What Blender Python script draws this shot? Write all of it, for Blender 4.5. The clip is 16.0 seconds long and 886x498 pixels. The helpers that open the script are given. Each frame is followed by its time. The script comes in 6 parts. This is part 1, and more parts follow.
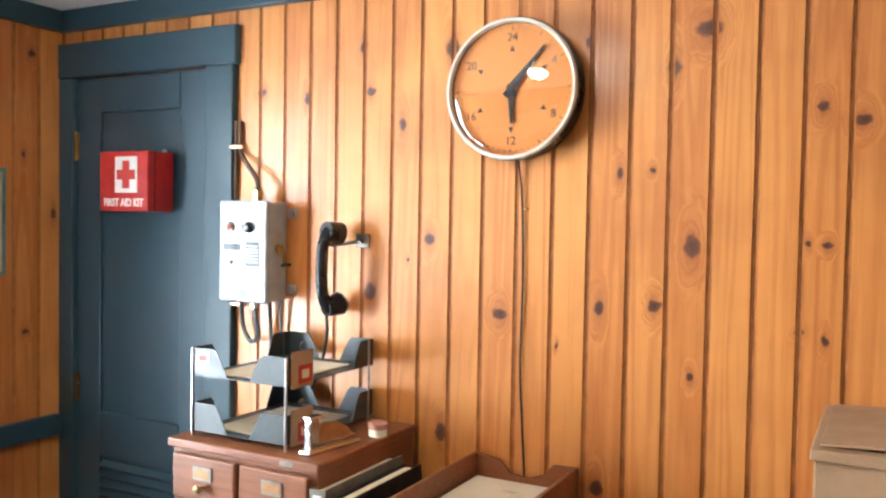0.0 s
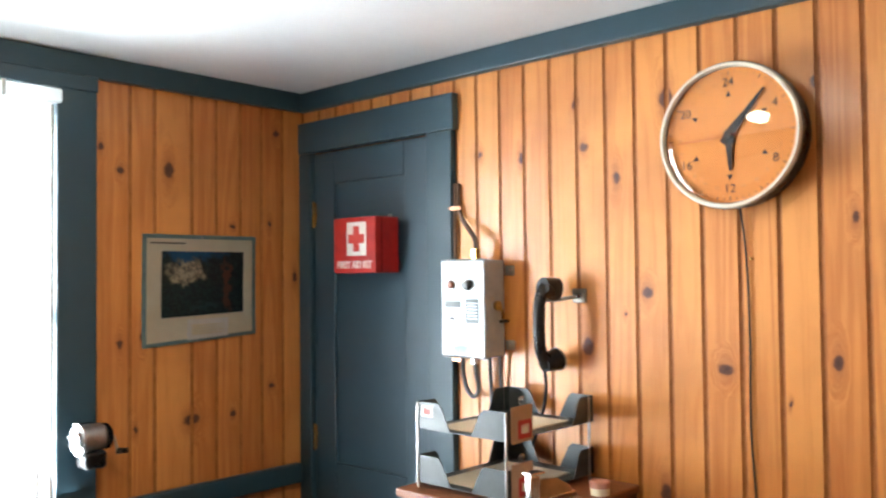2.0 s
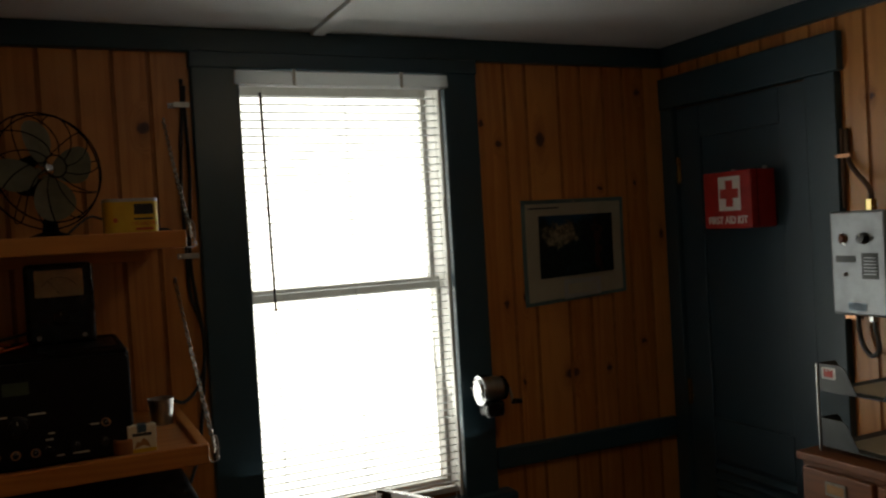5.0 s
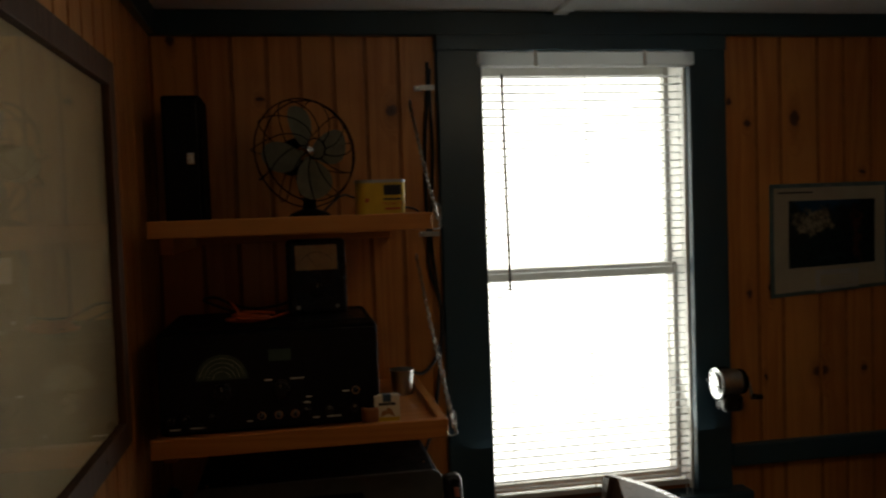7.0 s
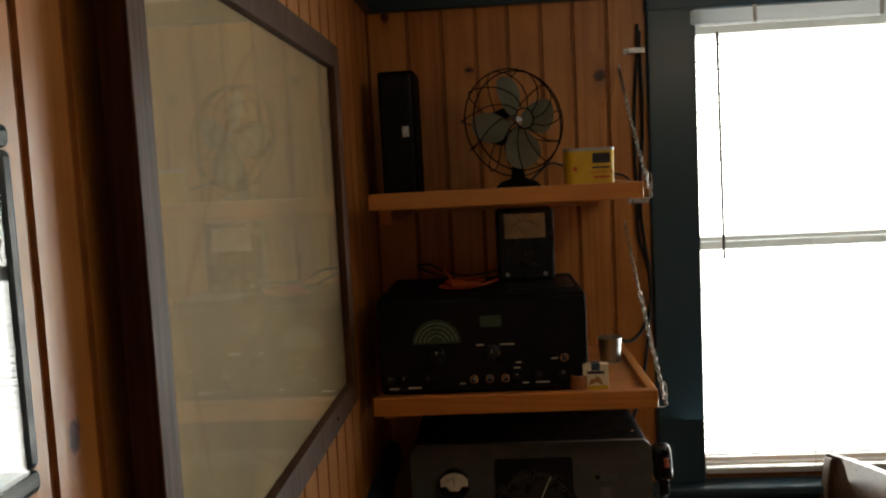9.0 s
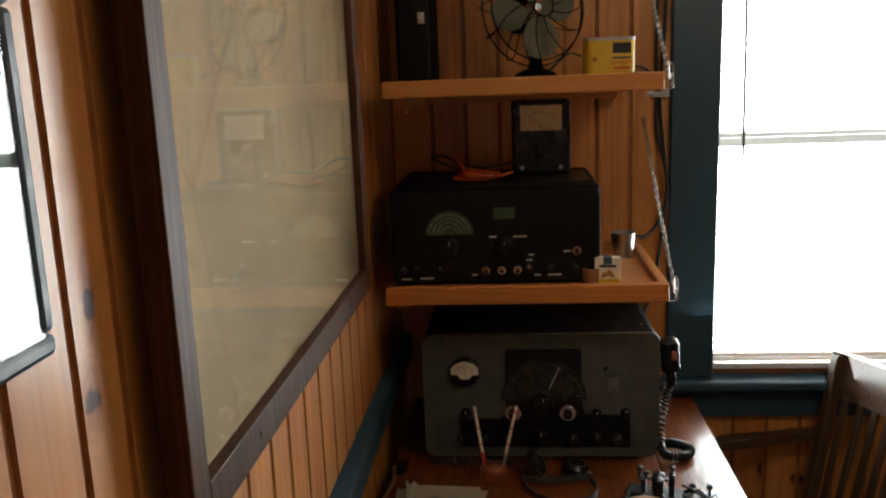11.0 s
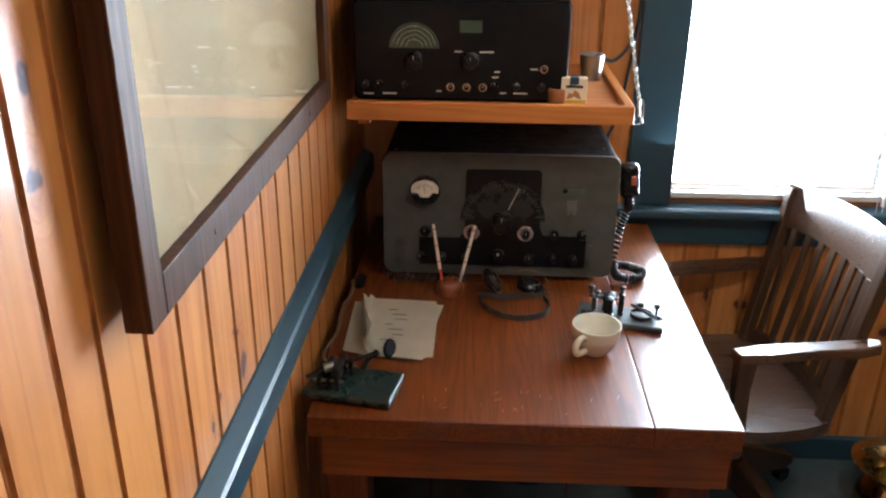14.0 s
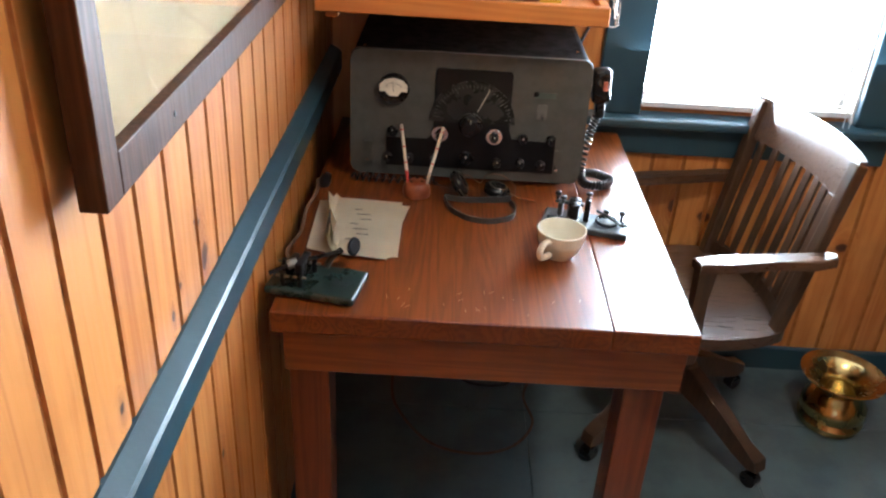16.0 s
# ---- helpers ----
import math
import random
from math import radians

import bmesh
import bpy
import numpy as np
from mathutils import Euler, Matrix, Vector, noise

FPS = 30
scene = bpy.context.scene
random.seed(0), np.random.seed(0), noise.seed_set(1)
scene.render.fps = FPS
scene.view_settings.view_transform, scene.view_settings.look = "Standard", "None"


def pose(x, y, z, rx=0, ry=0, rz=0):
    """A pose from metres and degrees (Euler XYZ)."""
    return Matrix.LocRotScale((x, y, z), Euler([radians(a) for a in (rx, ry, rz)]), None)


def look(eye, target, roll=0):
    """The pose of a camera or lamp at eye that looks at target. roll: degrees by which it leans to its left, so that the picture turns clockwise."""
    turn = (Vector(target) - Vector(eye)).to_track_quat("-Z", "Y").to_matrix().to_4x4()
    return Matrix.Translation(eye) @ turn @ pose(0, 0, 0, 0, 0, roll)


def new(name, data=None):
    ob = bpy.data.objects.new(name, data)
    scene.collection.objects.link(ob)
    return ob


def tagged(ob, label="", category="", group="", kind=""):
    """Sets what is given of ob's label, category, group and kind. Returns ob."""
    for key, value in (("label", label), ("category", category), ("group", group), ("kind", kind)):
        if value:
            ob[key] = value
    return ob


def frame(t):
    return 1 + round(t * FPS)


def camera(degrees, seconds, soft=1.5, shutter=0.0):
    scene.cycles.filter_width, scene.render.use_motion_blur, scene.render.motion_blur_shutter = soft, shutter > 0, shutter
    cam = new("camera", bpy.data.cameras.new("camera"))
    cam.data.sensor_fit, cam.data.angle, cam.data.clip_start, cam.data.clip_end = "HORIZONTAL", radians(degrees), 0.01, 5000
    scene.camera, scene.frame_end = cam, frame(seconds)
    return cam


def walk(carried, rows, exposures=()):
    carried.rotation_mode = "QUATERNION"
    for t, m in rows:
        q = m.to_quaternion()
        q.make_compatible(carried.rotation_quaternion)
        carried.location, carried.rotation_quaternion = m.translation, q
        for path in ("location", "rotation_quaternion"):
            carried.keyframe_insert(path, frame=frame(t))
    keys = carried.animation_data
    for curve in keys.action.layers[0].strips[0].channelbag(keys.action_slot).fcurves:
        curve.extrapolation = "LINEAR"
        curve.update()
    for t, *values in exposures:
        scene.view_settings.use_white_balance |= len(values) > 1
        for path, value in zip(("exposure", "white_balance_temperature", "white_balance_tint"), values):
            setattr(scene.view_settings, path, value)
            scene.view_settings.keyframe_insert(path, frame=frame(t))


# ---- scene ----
cam = camera(55.7, 16.0, soft=2.2, shutter=0.4)
PATH = [
    (0, (0.533, 0.003, 1.575), (2.298, 0.942, 1.503), 1.0),
    (0.5, (0.524, 0.01, 1.573), (2.256, 1.008, 1.536), 0.8),
    (1, (0.521, 0.007, 1.585), (2.201, 1.091, 1.56), 0.5),
    (1.5, (0.524, -0.004, 1.58), (2.115, 1.208, 1.604), 0.0),
    (2, (0.526, -0.018, 1.573), (1.987, 1.347, 1.634), -0.6),
    (2.5, (0.511, -0.022, 1.585), (1.875, 1.437, 1.686), -1.6),
    (3, (0.502, -0.03, 1.583), (1.759, 1.52, 1.719), -1.9),
    (3.5, (0.472, -0.031, 1.589), (1.586, 1.629, 1.637), -2.9),
    (6, (0.355, 0.034, 1.651), (1.011, 1.922, 1.586), -2.0),
    (6.5, (0.352, 0.033, 1.657), (0.856, 1.966, 1.557), -1.8),
    (7, (0.344, 0.03, 1.661), (0.688, 1.998, 1.567), -2.0),
    (7.5, (0.338, 0.021, 1.677), (0.51, 2.012, 1.606), -1.2),
    (8, (0.336, 0.012, 1.673), (0.359, 2.008, 1.562), -2.5),
    (8.5, (0.326, 0.012, 1.684), (0.269, 2.006, 1.544), -2.2),
    (9, (0.326, 0.011, 1.688), (0.192, 1.999, 1.514), -2.9),
    (11.5, (0.325, 0.019, 1.663), (0.149, 1.957, 1.202), -2.2),
    (12, (0.33, 0.018, 1.66), (0.164, 1.943, 1.145), -1.9),
    (12.5, (0.33, 0.019, 1.652), (0.179, 1.922, 1.057), -1.4),
    (13, (0.329, 0.022, 1.644), (0.202, 1.907, 0.989), -0.7),
    (13.5, (0.328, 0.025, 1.637), (0.222, 1.887, 0.915), -0.0),
    (14, (0.329, 0.027, 1.633), (0.243, 1.862, 0.843), 0.5),
    (14.5, (0.327, 0.029, 1.624), (0.273, 1.847, 0.791), 1.5),
    (15, (0.329, 0.031, 1.619), (0.294, 1.823, 0.731), 1.9),
    (15.5, (0.329, 0.031, 1.615), (0.313, 1.798, 0.68), 2.5),
    (16, (0.33, 0.031, 1.609), (0.333, 1.775, 0.631), 3.4),
]
EXPOSURES = [(0.0, -1.15, 6300, 10), (0.6, -1.5, 6300, 10), (2.0, -1.4, 6600, 10), (3.0, -2.4, 7000, 10), (3.7, -3.4, 7600, 10), (5.8, -5.4, 8200, 10), (7.0, -5.0, 8200, 10), (8.0, -4.6, 8200, 10),
             (9.0, -3.6, 7800, 10), (11.5, -2.75, 7000, 10), (12.5, -2.35, 6700, 10), (13.5, -1.65, 6200, 10), (14.5, -1.3, 5900, 10), (16.0, -0.9, 5900, 10)]
walk(cam, [(t, look(eye, target, roll)) for t, eye, target, roll in PATH], EXPOSURES)

# ---- world, sun and large lights ----
SUN_UP, SUN_ROUND = 50.0, 200.0
world = bpy.data.worlds.new("sky")
scene.world = world
world.use_nodes = True
wn = world.node_tree.nodes
sky = wn.new("ShaderNodeTexSky")
sky.sky_type = "NISHITA"
sky.sun_disc = False
sky.sun_elevation, sky.sun_rotation = radians(SUN_UP), radians(SUN_ROUND)
world.node_tree.links.new(sky.outputs[0], wn["Background"].inputs[0])
wn["Background"].inputs[1].default_value = 0.15


def lamp(name, kind, m, energy, colour, size=0.1, size_y=None, angle=None):
    data = bpy.data.lights.new(name, kind)
    data.energy, data.color = energy, colour
    if kind == "AREA":
        data.size = size
        if size_y:
            data.shape, data.size_y = "RECTANGLE", size_y
    if kind == "SUN":
        data.angle = radians(angle)
    ob = new(name, data)
    ob.matrix_world = m
    return ob


lamp("sun", "SUN", look((3, -4, 8), (0, 0, 0)), 3.0, (1.0, 0.95, 0.88), angle=0.5)
lamp("window_daylight", "AREA", look((1.147, 2.46, 1.40), (1.147, 0.4, 2.60)), 210.0, (0.80, 0.92, 1.0), 0.70, 1.25)
lamp("south_window_daylight", "AREA", look((0.53, -1.98, 1.50), (0.90, 1.0, 1.45)), 3.0, (0.90, 0.95, 1.0), 0.85, 1.1)


# ---- materials ----
class Nodes:
    """A small helper round a material's node tree."""

    def __init__(self, name):
        self.m = bpy.data.materials.new(name)
        self.m.use_nodes = True
        self.t = self.m.node_tree
        self.b = self.t.nodes["Principled BSDF"]

    def link(self, a, b):
        self.t.links.new(a, b)

    def math(self, op, a, b=None, clamp=False):
        node = self.t.nodes.new("ShaderNodeMath")
        node.operation, node.use_clamp = op, clamp
        for k, v in enumerate((a, b)):
            if v is None:
                continue
            if isinstance(v, (int, float)):
                node.inputs[k].default_value = v
            else:
                self.link(v, node.inputs[k])
        return node.outputs[0]

    def vec(self, op, a, b):
        node = self.t.nodes.new("ShaderNodeVectorMath")
        node.operation = op
        for k, v in enumerate((a, b)):
            if v is None:
                continue
            if isinstance(v, (tuple, list)):
                node.inputs[k].default_value = v
            else:
                self.link(v, node.inputs[k])
        return node.outputs[1] if op == "LENGTH" else node.outputs[0]

    def noise(self, vector, scale, detail=3.0, rough=0.55, distort=0.0):
        node = self.t.nodes.new("ShaderNodeTexNoise")
        node.inputs["Scale"].default_value = scale
        node.inputs["Detail"].default_value = detail
        node.inputs["Roughness"].default_value = rough
        node.inputs["Distortion"].default_value = distort
        if vector is not None:
            self.link(vector, node.inputs["Vector"])
        return node.outputs["Fac"]

    def remap(self, value, a, b, c=0.0, d=1.0):
        node = self.t.nodes.new("ShaderNodeMapRange")
        node.interpolation_type = "SMOOTHSTEP"
        for k, v in enumerate((a, b, c, d)):
            node.inputs[k + 1].default_value = v
        self.link(value, node.inputs[0])
        return node.outputs[0]

    def mix(self, fac, a, b, kind="MIX"):
        node = self.t.nodes.new("ShaderNodeMix")
        node.data_type, node.blend_type = "RGBA", kind
        for k, v in ((0, fac), (6, a), (7, b)):
            if isinstance(v, (int, float)):
                node.inputs[k].default_value = v
            elif isinstance(v, tuple):
                node.inputs[k].default_value = (*v, 1.0)
            else:
                self.link(v, node.inputs[k])
        return node.outputs[2]

    def bump(self, height, strength, distance=0.002):
        node = self.t.nodes.new("ShaderNodeBump")
        node.inputs["Strength"].default_value = strength
        node.inputs["Distance"].default_value = distance
        self.link(height, node.inputs["Height"])
        self.link(node.outputs[0], self.b.inputs["Normal"])

    def place(self):
        return self.t.nodes.new("ShaderNodeNewGeometry").outputs["Position"]

    def own(self):
        return self.t.nodes.new("ShaderNodeTexCoord").outputs["Object"]

    def random(self):
        return self.t.nodes.new("ShaderNodeObjectInfo").outputs["Random"]


def surface(name, colour, other=None, rough=0.5, metal=0.0, scale=30.0, bump=0.15, fine=200.0, coat=0.0, rough_to=None, gloss=0.5):
    """A plain worn surface: two colours in broad stains, fine relief and uneven gloss."""
    k = Nodes(name)
    other = other or tuple(c * 0.75 for c in colour)
    p = k.own()
    broad = k.remap(k.noise(p, scale, 4.0, 0.6), 0.35, 0.68)
    small = k.noise(p, fine, 3.0)
    col = k.mix(broad, colour, other)
    col = k.mix(k.math("MULTIPLY", small, 0.25), col, tuple(c * 0.7 for c in colour))
    k.link(col, k.b.inputs["Base Color"])
    k.link(k.remap(broad, 0.0, 1.0, rough, rough_to if rough_to is not None else min(1.0, rough + 0.12)), k.b.inputs["Roughness"])
    k.b.inputs["Metallic"].default_value = metal
    k.b.inputs["Coat Weight"].default_value = coat
    k.b.inputs["Specular IOR Level"].default_value = gloss
    if bump:
        k.bump(small, bump, 0.001)
    return k.m


def wood(name, light, dark, axis, rough=0.35, across=14.0, coat=0.0, knots=(), plane=(1, 2), board_tint=0.75, knot=(0.055, 0.016, 0.008), stain=(0.30, 0.085, 0.020), gloss=0.5, coat_rough=0.22, ring=70.0):
    """Varnished wood. axis: the way of the grain (0 x, 1 y, 2 z). knots: (u, v, size in 18 mm) in the plane of the given axes."""
    k = Nodes(name)
    pos = k.place()
    rnd = k.random()
    near = halo = None
    core = None
    warp = k.t.nodes.new("ShaderNodeTexNoise")
    warp.inputs["Scale"].default_value, warp.inputs["Detail"].default_value = 55.0, 3.0
    k.link(pos, warp.inputs["Vector"])
    bent = k.vec("ADD", pos, k.vec("MULTIPLY", k.vec("SUBTRACT", warp.outputs["Color"], (0.5, 0.5, 0.5)), (0.016, 0.016, 0.016)))
    for n, (u, v, size) in enumerate(knots):
        c, inv = [0.0, 0.0, 0.0], [0.0, 0.0, 0.0]
        c[plane[0]], c[plane[1]] = u, v
        wide_k, tall_k = ((0.0085, 0.0125), (0.0105, 0.0095), (0.0125, 0.0080), (0.0080, 0.0110))[n % 4]
        inv[plane[0]], inv[plane[1]] = 1 / (wide_k * size), 1 / (tall_k * size)
        d = k.vec("LENGTH", k.vec("MULTIPLY", k.vec("SUBTRACT", bent, tuple(c)), tuple(inv)), None)
        spot = k.remap(d, 0.80, 1.35, 1.0, 0.0)
        inner = k.remap(d, 0.15, 0.85, 1.0, 0.0)
        inv[plane[1]] *= 0.45
        far = k.vec("LENGTH", k.vec("MULTIPLY", k.vec("SUBTRACT", bent, tuple(c)), tuple(inv)), None)
        soft = k.remap(far, 0.4, 2.8, 1.0, 0.0)
        near = spot if near is None else k.math("MAXIMUM", near, spot)
        core = inner if core is None else k.math("MAXIMUM", core, inner)
        halo = soft if halo is None else k.math("MAXIMUM", halo, soft)
    stretch = [across, across, across]
    stretch[axis] = across * 0.055
    grainv = k.vec("MULTIPLY", pos, tuple(stretch))
    seed = k.t.nodes.new("ShaderNodeCombineXYZ")
    for n in range(3):
        k.link(k.math("MULTIPLY", rnd, 40.0 + 13 * n), seed.inputs[n])
    grainv = k.vec("ADD", grainv, seed.outputs[0])
    if halo is not None:
        bend = k.t.nodes.new("ShaderNodeCombineXYZ")
        for n in range(3):
            k.link(k.math("MULTIPLY", halo, 0.9), bend.inputs[n])
        grainv = k.vec("ADD", grainv, bend.outputs[0])
    wide = k.noise(grainv, 0.55, 2.0, 0.5, 0.4)
    rings = k.math("SINE", k.math("MULTIPLY", wide, ring))
    rings = k.remap(rings, -0.9, 1.0)
    fibre = k.noise(grainv, 7.0, 3.0, 0.65)
    fac = k.math("ADD", k.math("MULTIPLY", rings, 0.38), k.math("MULTIPLY", k.remap(fibre, 0.3, 0.75), 0.34))
    fac = k.math("ADD", fac, k.math("MULTIPLY", k.math("SUBTRACT", rnd, 0.5), board_tint), True)
    col = k.mix(fac, light, dark)
    blot = k.remap(k.noise(pos, 3.2, 3.0, 0.6), 0.40, 0.75)
    col = k.mix(k.math("MULTIPLY", blot, 0.40), col, stain)
    if near is not None:
        col = k.mix(k.math("MULTIPLY", k.math("POWER", halo, 2.0), 0.65), col, stain)
        rough_edge = k.math("MULTIPLY", near, k.remap(k.noise(pos, 160.0, 2.0), 0.2, 0.5, 0.8, 1.0))
        col = k.mix(rough_edge, col, k.mix(core, tuple(c * 1.7 for c in knot), knot))
    k.link(col, k.b.inputs["Base Color"])
    k.link(k.remap(fibre, 0.2, 0.8, rough, rough + 0.14), k.b.inputs["Roughness"])
    k.b.inputs["Coat Weight"].default_value = coat
    k.b.inputs["Coat Roughness"].default_value = coat_rough
    k.b.inputs["Specular IOR Level"].default_value = gloss
    k.bump(fibre, 0.10, 0.0015)
    return k.m


def clear_pane(name, gloss=0.04, grazing=0.8):
    """Thin flat glass: mostly clear, with a mirror gloss that grows at grazing angles."""
    k = Nodes(name)
    t = k.t
    clear = t.nodes.new("ShaderNodeBsdfTransparent")
    shine = t.nodes.new("ShaderNodeBsdfGlossy")
    shine.inputs["Roughness"].default_value = 0.015
    edge = t.nodes.new("ShaderNodeLayerWeight")
    edge.inputs["Blend"].default_value = 0.5
    amount = k.math("ADD", k.math("MULTIPLY", k.math("POWER", edge.outputs["Facing"], 4.0), grazing), gloss, True)
    mixer = t.nodes.new("ShaderNodeMixShader")
    k.link(amount, mixer.inputs[0])
    k.link(clear.outputs[0], mixer.inputs[1])
    k.link(shine.outputs[0], mixer.inputs[2])
    k.link(mixer.outputs[0], t.nodes["Material Output"].inputs[0])
    return k.m


def glowing(name, colour, strength):
    k = Nodes(name)
    k.b.inputs["Base Color"].default_value = (*colour, 1)
    k.b.inputs["Emission Color"].default_value = (*colour, 1)
    k.b.inputs["Emission Strength"].default_value = strength
    return k.m


def slat_white(name):
    k = Nodes(name)
    t = k.t
    k.b.inputs["Base Color"].default_value = (0.82, 0.83, 0.82, 1)
    k.b.inputs["Roughness"].default_value = 0.4
    through_it = t.nodes.new("ShaderNodeBsdfTranslucent")
    through_it.inputs[0].default_value = (0.92, 0.94, 0.95, 1)
    mixer = t.nodes.new("ShaderNodeMixShader")
    mixer.inputs[0].default_value = 0.88
    k.link(k.b.outputs[0], mixer.inputs[1])
    k.link(through_it.outputs[0], mixer.inputs[2])
    k.link(mixer.outputs[0], t.nodes["Material Output"].inputs[0])
    return k.m


def map_paper(name):
    """Old map paper: cream, stained, with faint contour lines, folds and creases."""
    k = Nodes(name)
    p = k.place()
    stain = k.remap(k.noise(p, 4.0, 5.0, 0.6), 0.35, 0.7)
    col = k.mix(stain, (0.66, 0.49, 0.25), (0.50, 0.39, 0.21))
    contour = k.math("ABSOLUTE", k.math("SINE", k.math("MULTIPLY", k.noise(p, 5.0, 3.0, 0.5), 90.0)))
    col = k.mix(k.math("MULTIPLY", k.remap(contour, 0.0, 0.22, 1.0, 0.0), 0.22), col, (0.36, 0.24, 0.12))
    crack = k.t.nodes.new("ShaderNodeTexVoronoi")
    crack.feature = "DISTANCE_TO_EDGE"
    crack.inputs["Scale"].default_value = 3.4
    k.link(k.vec("ADD", p, k.vec("MULTIPLY", p, (0, 0.3, -0.5))), crack.inputs["Vector"])
    col = k.mix(k.math("MULTIPLY", k.remap(crack.outputs["Distance"], 0.0, 0.012, 1.0, 0.0), 0.3), col, (0.32, 0.18, 0.08))
    k.link(col, k.b.inputs["Base Color"])
    k.b.inputs["Roughness"].default_value = 0.7
    return k.m


PINE_LIGHT, PINE_DARK = (0.66, 0.275, 0.070), (0.44, 0.135, 0.025)
KNOTS_EAST = [(1.156, 1.993, 1), (1.134, 1.883, 1), (1.474, 1.9, 1), (1.326, 1.876, 1), (1.042, 1.8, 1.1), (0.964, 1.525, 1.2), (0.332, 1.964, 1.9), (0.355, 1.527, 1.9), (0.547, 1.39, 1.2), (0.429, 1.402, 1.2), (0.778, 1.362, 1.3), (0.508, 1.677, 1), (0.4, 1.89, 1.3), (0.119, 1.797, 1), (0.051, 1.771, 1.2), (0.91, 1.971, 1.9), (0.925, 1.071, 1.5), (0.352, 1.262, 0.8), (0.15, 1.368, 0.7), (0.105, 1.357, 0.7), (1.129, 1.394, 1.6), (0.14, 1.539, 0.6), (0.104, 1.538, 0.7), (0.544, 1.0, 1.5), (0.579, 1.956, 0.9), (1.022, 1.475, 0.4), (0.439, 1.684, 0.6), (0.642, 1.301, 0.5)]
KNOTS_NORTH = [(1.778, 1.89, 1.7), (1.63, 1.878, 0.9), (1.851, 1.147, 1.9), (1.696, 1.401, 1.1), (1.629, 1.387, 0.9), (2.16, 2.042, 1), (1.995, 1.73, 0.8), (2.133, 1.742, 0.8), (2.233, 1.571, 1.1), (1.994, 1.146, 0.9), (2.139, 1.22, 0.8), (1.573, 1.939, 0.9), (1.675, 1.141, 0.7), (0.609, 1.927, 1.5), (0.267, 1.961, 0.8), (0.051, 2.113, 1.2), (0.998, 0.551, 1.4), (1.095, 0.521, 1.6), (1.526, 0.445, 1.6)]
KNOTS_WEST = [(0.609, 1.506, 0.9), (0.597, 1.434, 1.0), (1.021, 1.071, 0.8), (1.035, 1.005, 1.2), (1.736, 1.078, 0.8), (1.039, 1.016, 1.3), (1.017, 1.079, 0.7), (0.896, 1.004, 0.6), (1.035, 0.65, 0.7), (0.718, 1.005, 0.7), (0.932, 1.028, 0.5)]
pine_east = wood("pine_boards_east", PINE_LIGHT, PINE_DARK, 2, knots=KNOTS_EAST, plane=(1, 2), rough=0.40, coat=0.22, coat_rough=0.20)
pine_north = wood("pine_boards_north", PINE_LIGHT, PINE_DARK, 2, knots=KNOTS_NORTH, plane=(0, 2), rough=0.40, coat=0.40, coat_rough=0.18)
pine_west = wood("pine_boards_west", PINE_LIGHT, PINE_DARK, 2, knots=KNOTS_WEST, plane=(1, 2), rough=0.42, coat=0.20, coat_rough=0.17)
groove = surface("stained_groove", (0.40, 0.140, 0.026), (0.30, 0.095, 0.018), rough=0.55)
shelf_wood = wood("varnished_fir_shelf", (0.60, 0.235, 0.055), (0.46, 0.15, 0.032), 0, rough=0.34, coat=0.12)
desk_wood = wood("mahogany_stained_fir", (0.185, 0.046, 0.007), (0.050, 0.010, 0.002), 1, rough=0.30, across=20.0, coat=0.55, stain=(0.13, 0.030, 0.006), gloss=0.3, coat_rough=0.17, ring=110.0, board_tint=0.1)
desk_front = wood("mahogany_stained_front", (0.27, 0.080, 0.016), (0.12, 0.030, 0.007), 0, rough=0.28, across=22.0, coat=0.3, stain=(0.10, 0.02, 0.006))
leg_wood = wood("mahogany_stained_leg", (0.235, 0.062, 0.018), (0.105, 0.024, 0.008), 2, rough=0.28, across=22.0, coat=0.3, stain=(0.10, 0.02, 0.006))
frame_wood = wood("walnut_frame", (0.095, 0.036, 0.014), (0.038, 0.013, 0.005), 2, rough=0.42, across=30.0, coat=0.0, gloss=0.18, stain=(0.05, 0.02, 0.01))
oak = wood("brown_oak", (0.215, 0.070, 0.024), (0.105, 0.032, 0.012), 1, rough=0.42, across=26.0, coat=0.04, stain=(0.10, 0.035, 0.012))
chair_wood = wood("worn_chair_oak", (0.070, 0.036, 0.018), (0.032, 0.016, 0.009), 2, rough=0.30, across=30.0, coat=0.3, stain=(0.07, 0.03, 0.015))
chair_seat_wood = wood("worn_chair_seat", (0.085, 0.042, 0.022), (0.042, 0.020, 0.011), 0, rough=0.24, across=30.0, coat=0.5, stain=(0.07, 0.03, 0.015))
trim_paint = surface("blue_grey_gloss_paint", (0.028, 0.066, 0.090), (0.023, 0.055, 0.077), rough=0.34, scale=3, bump=0.2, fine=90, rough_to=0.42, gloss=0.4)
door_paint = surface("blue_grey_door_paint", (0.026, 0.062, 0.088), (0.022, 0.053, 0.076), rough=0.36, scale=3, bump=0.15, fine=90, rough_to=0.40)
plaster = surface("white_ceiling_paint", (0.78, 0.79, 0.79), (0.72, 0.73, 0.73), rough=0.7, scale=2, bump=0.15, fine=120)
floor_paint = surface("worn_grey_blue_lino", (0.085, 0.122, 0.130), (0.062, 0.090, 0.098), rough=0.30, scale=7, bump=0.25, fine=60, rough_to=0.5)
black_metal = surface("black_wrinkle_enamel", (0.009, 0.009, 0.010), (0.006, 0.006, 0.007), rough=0.5, bump=0.12, fine=900, gloss=0.02)
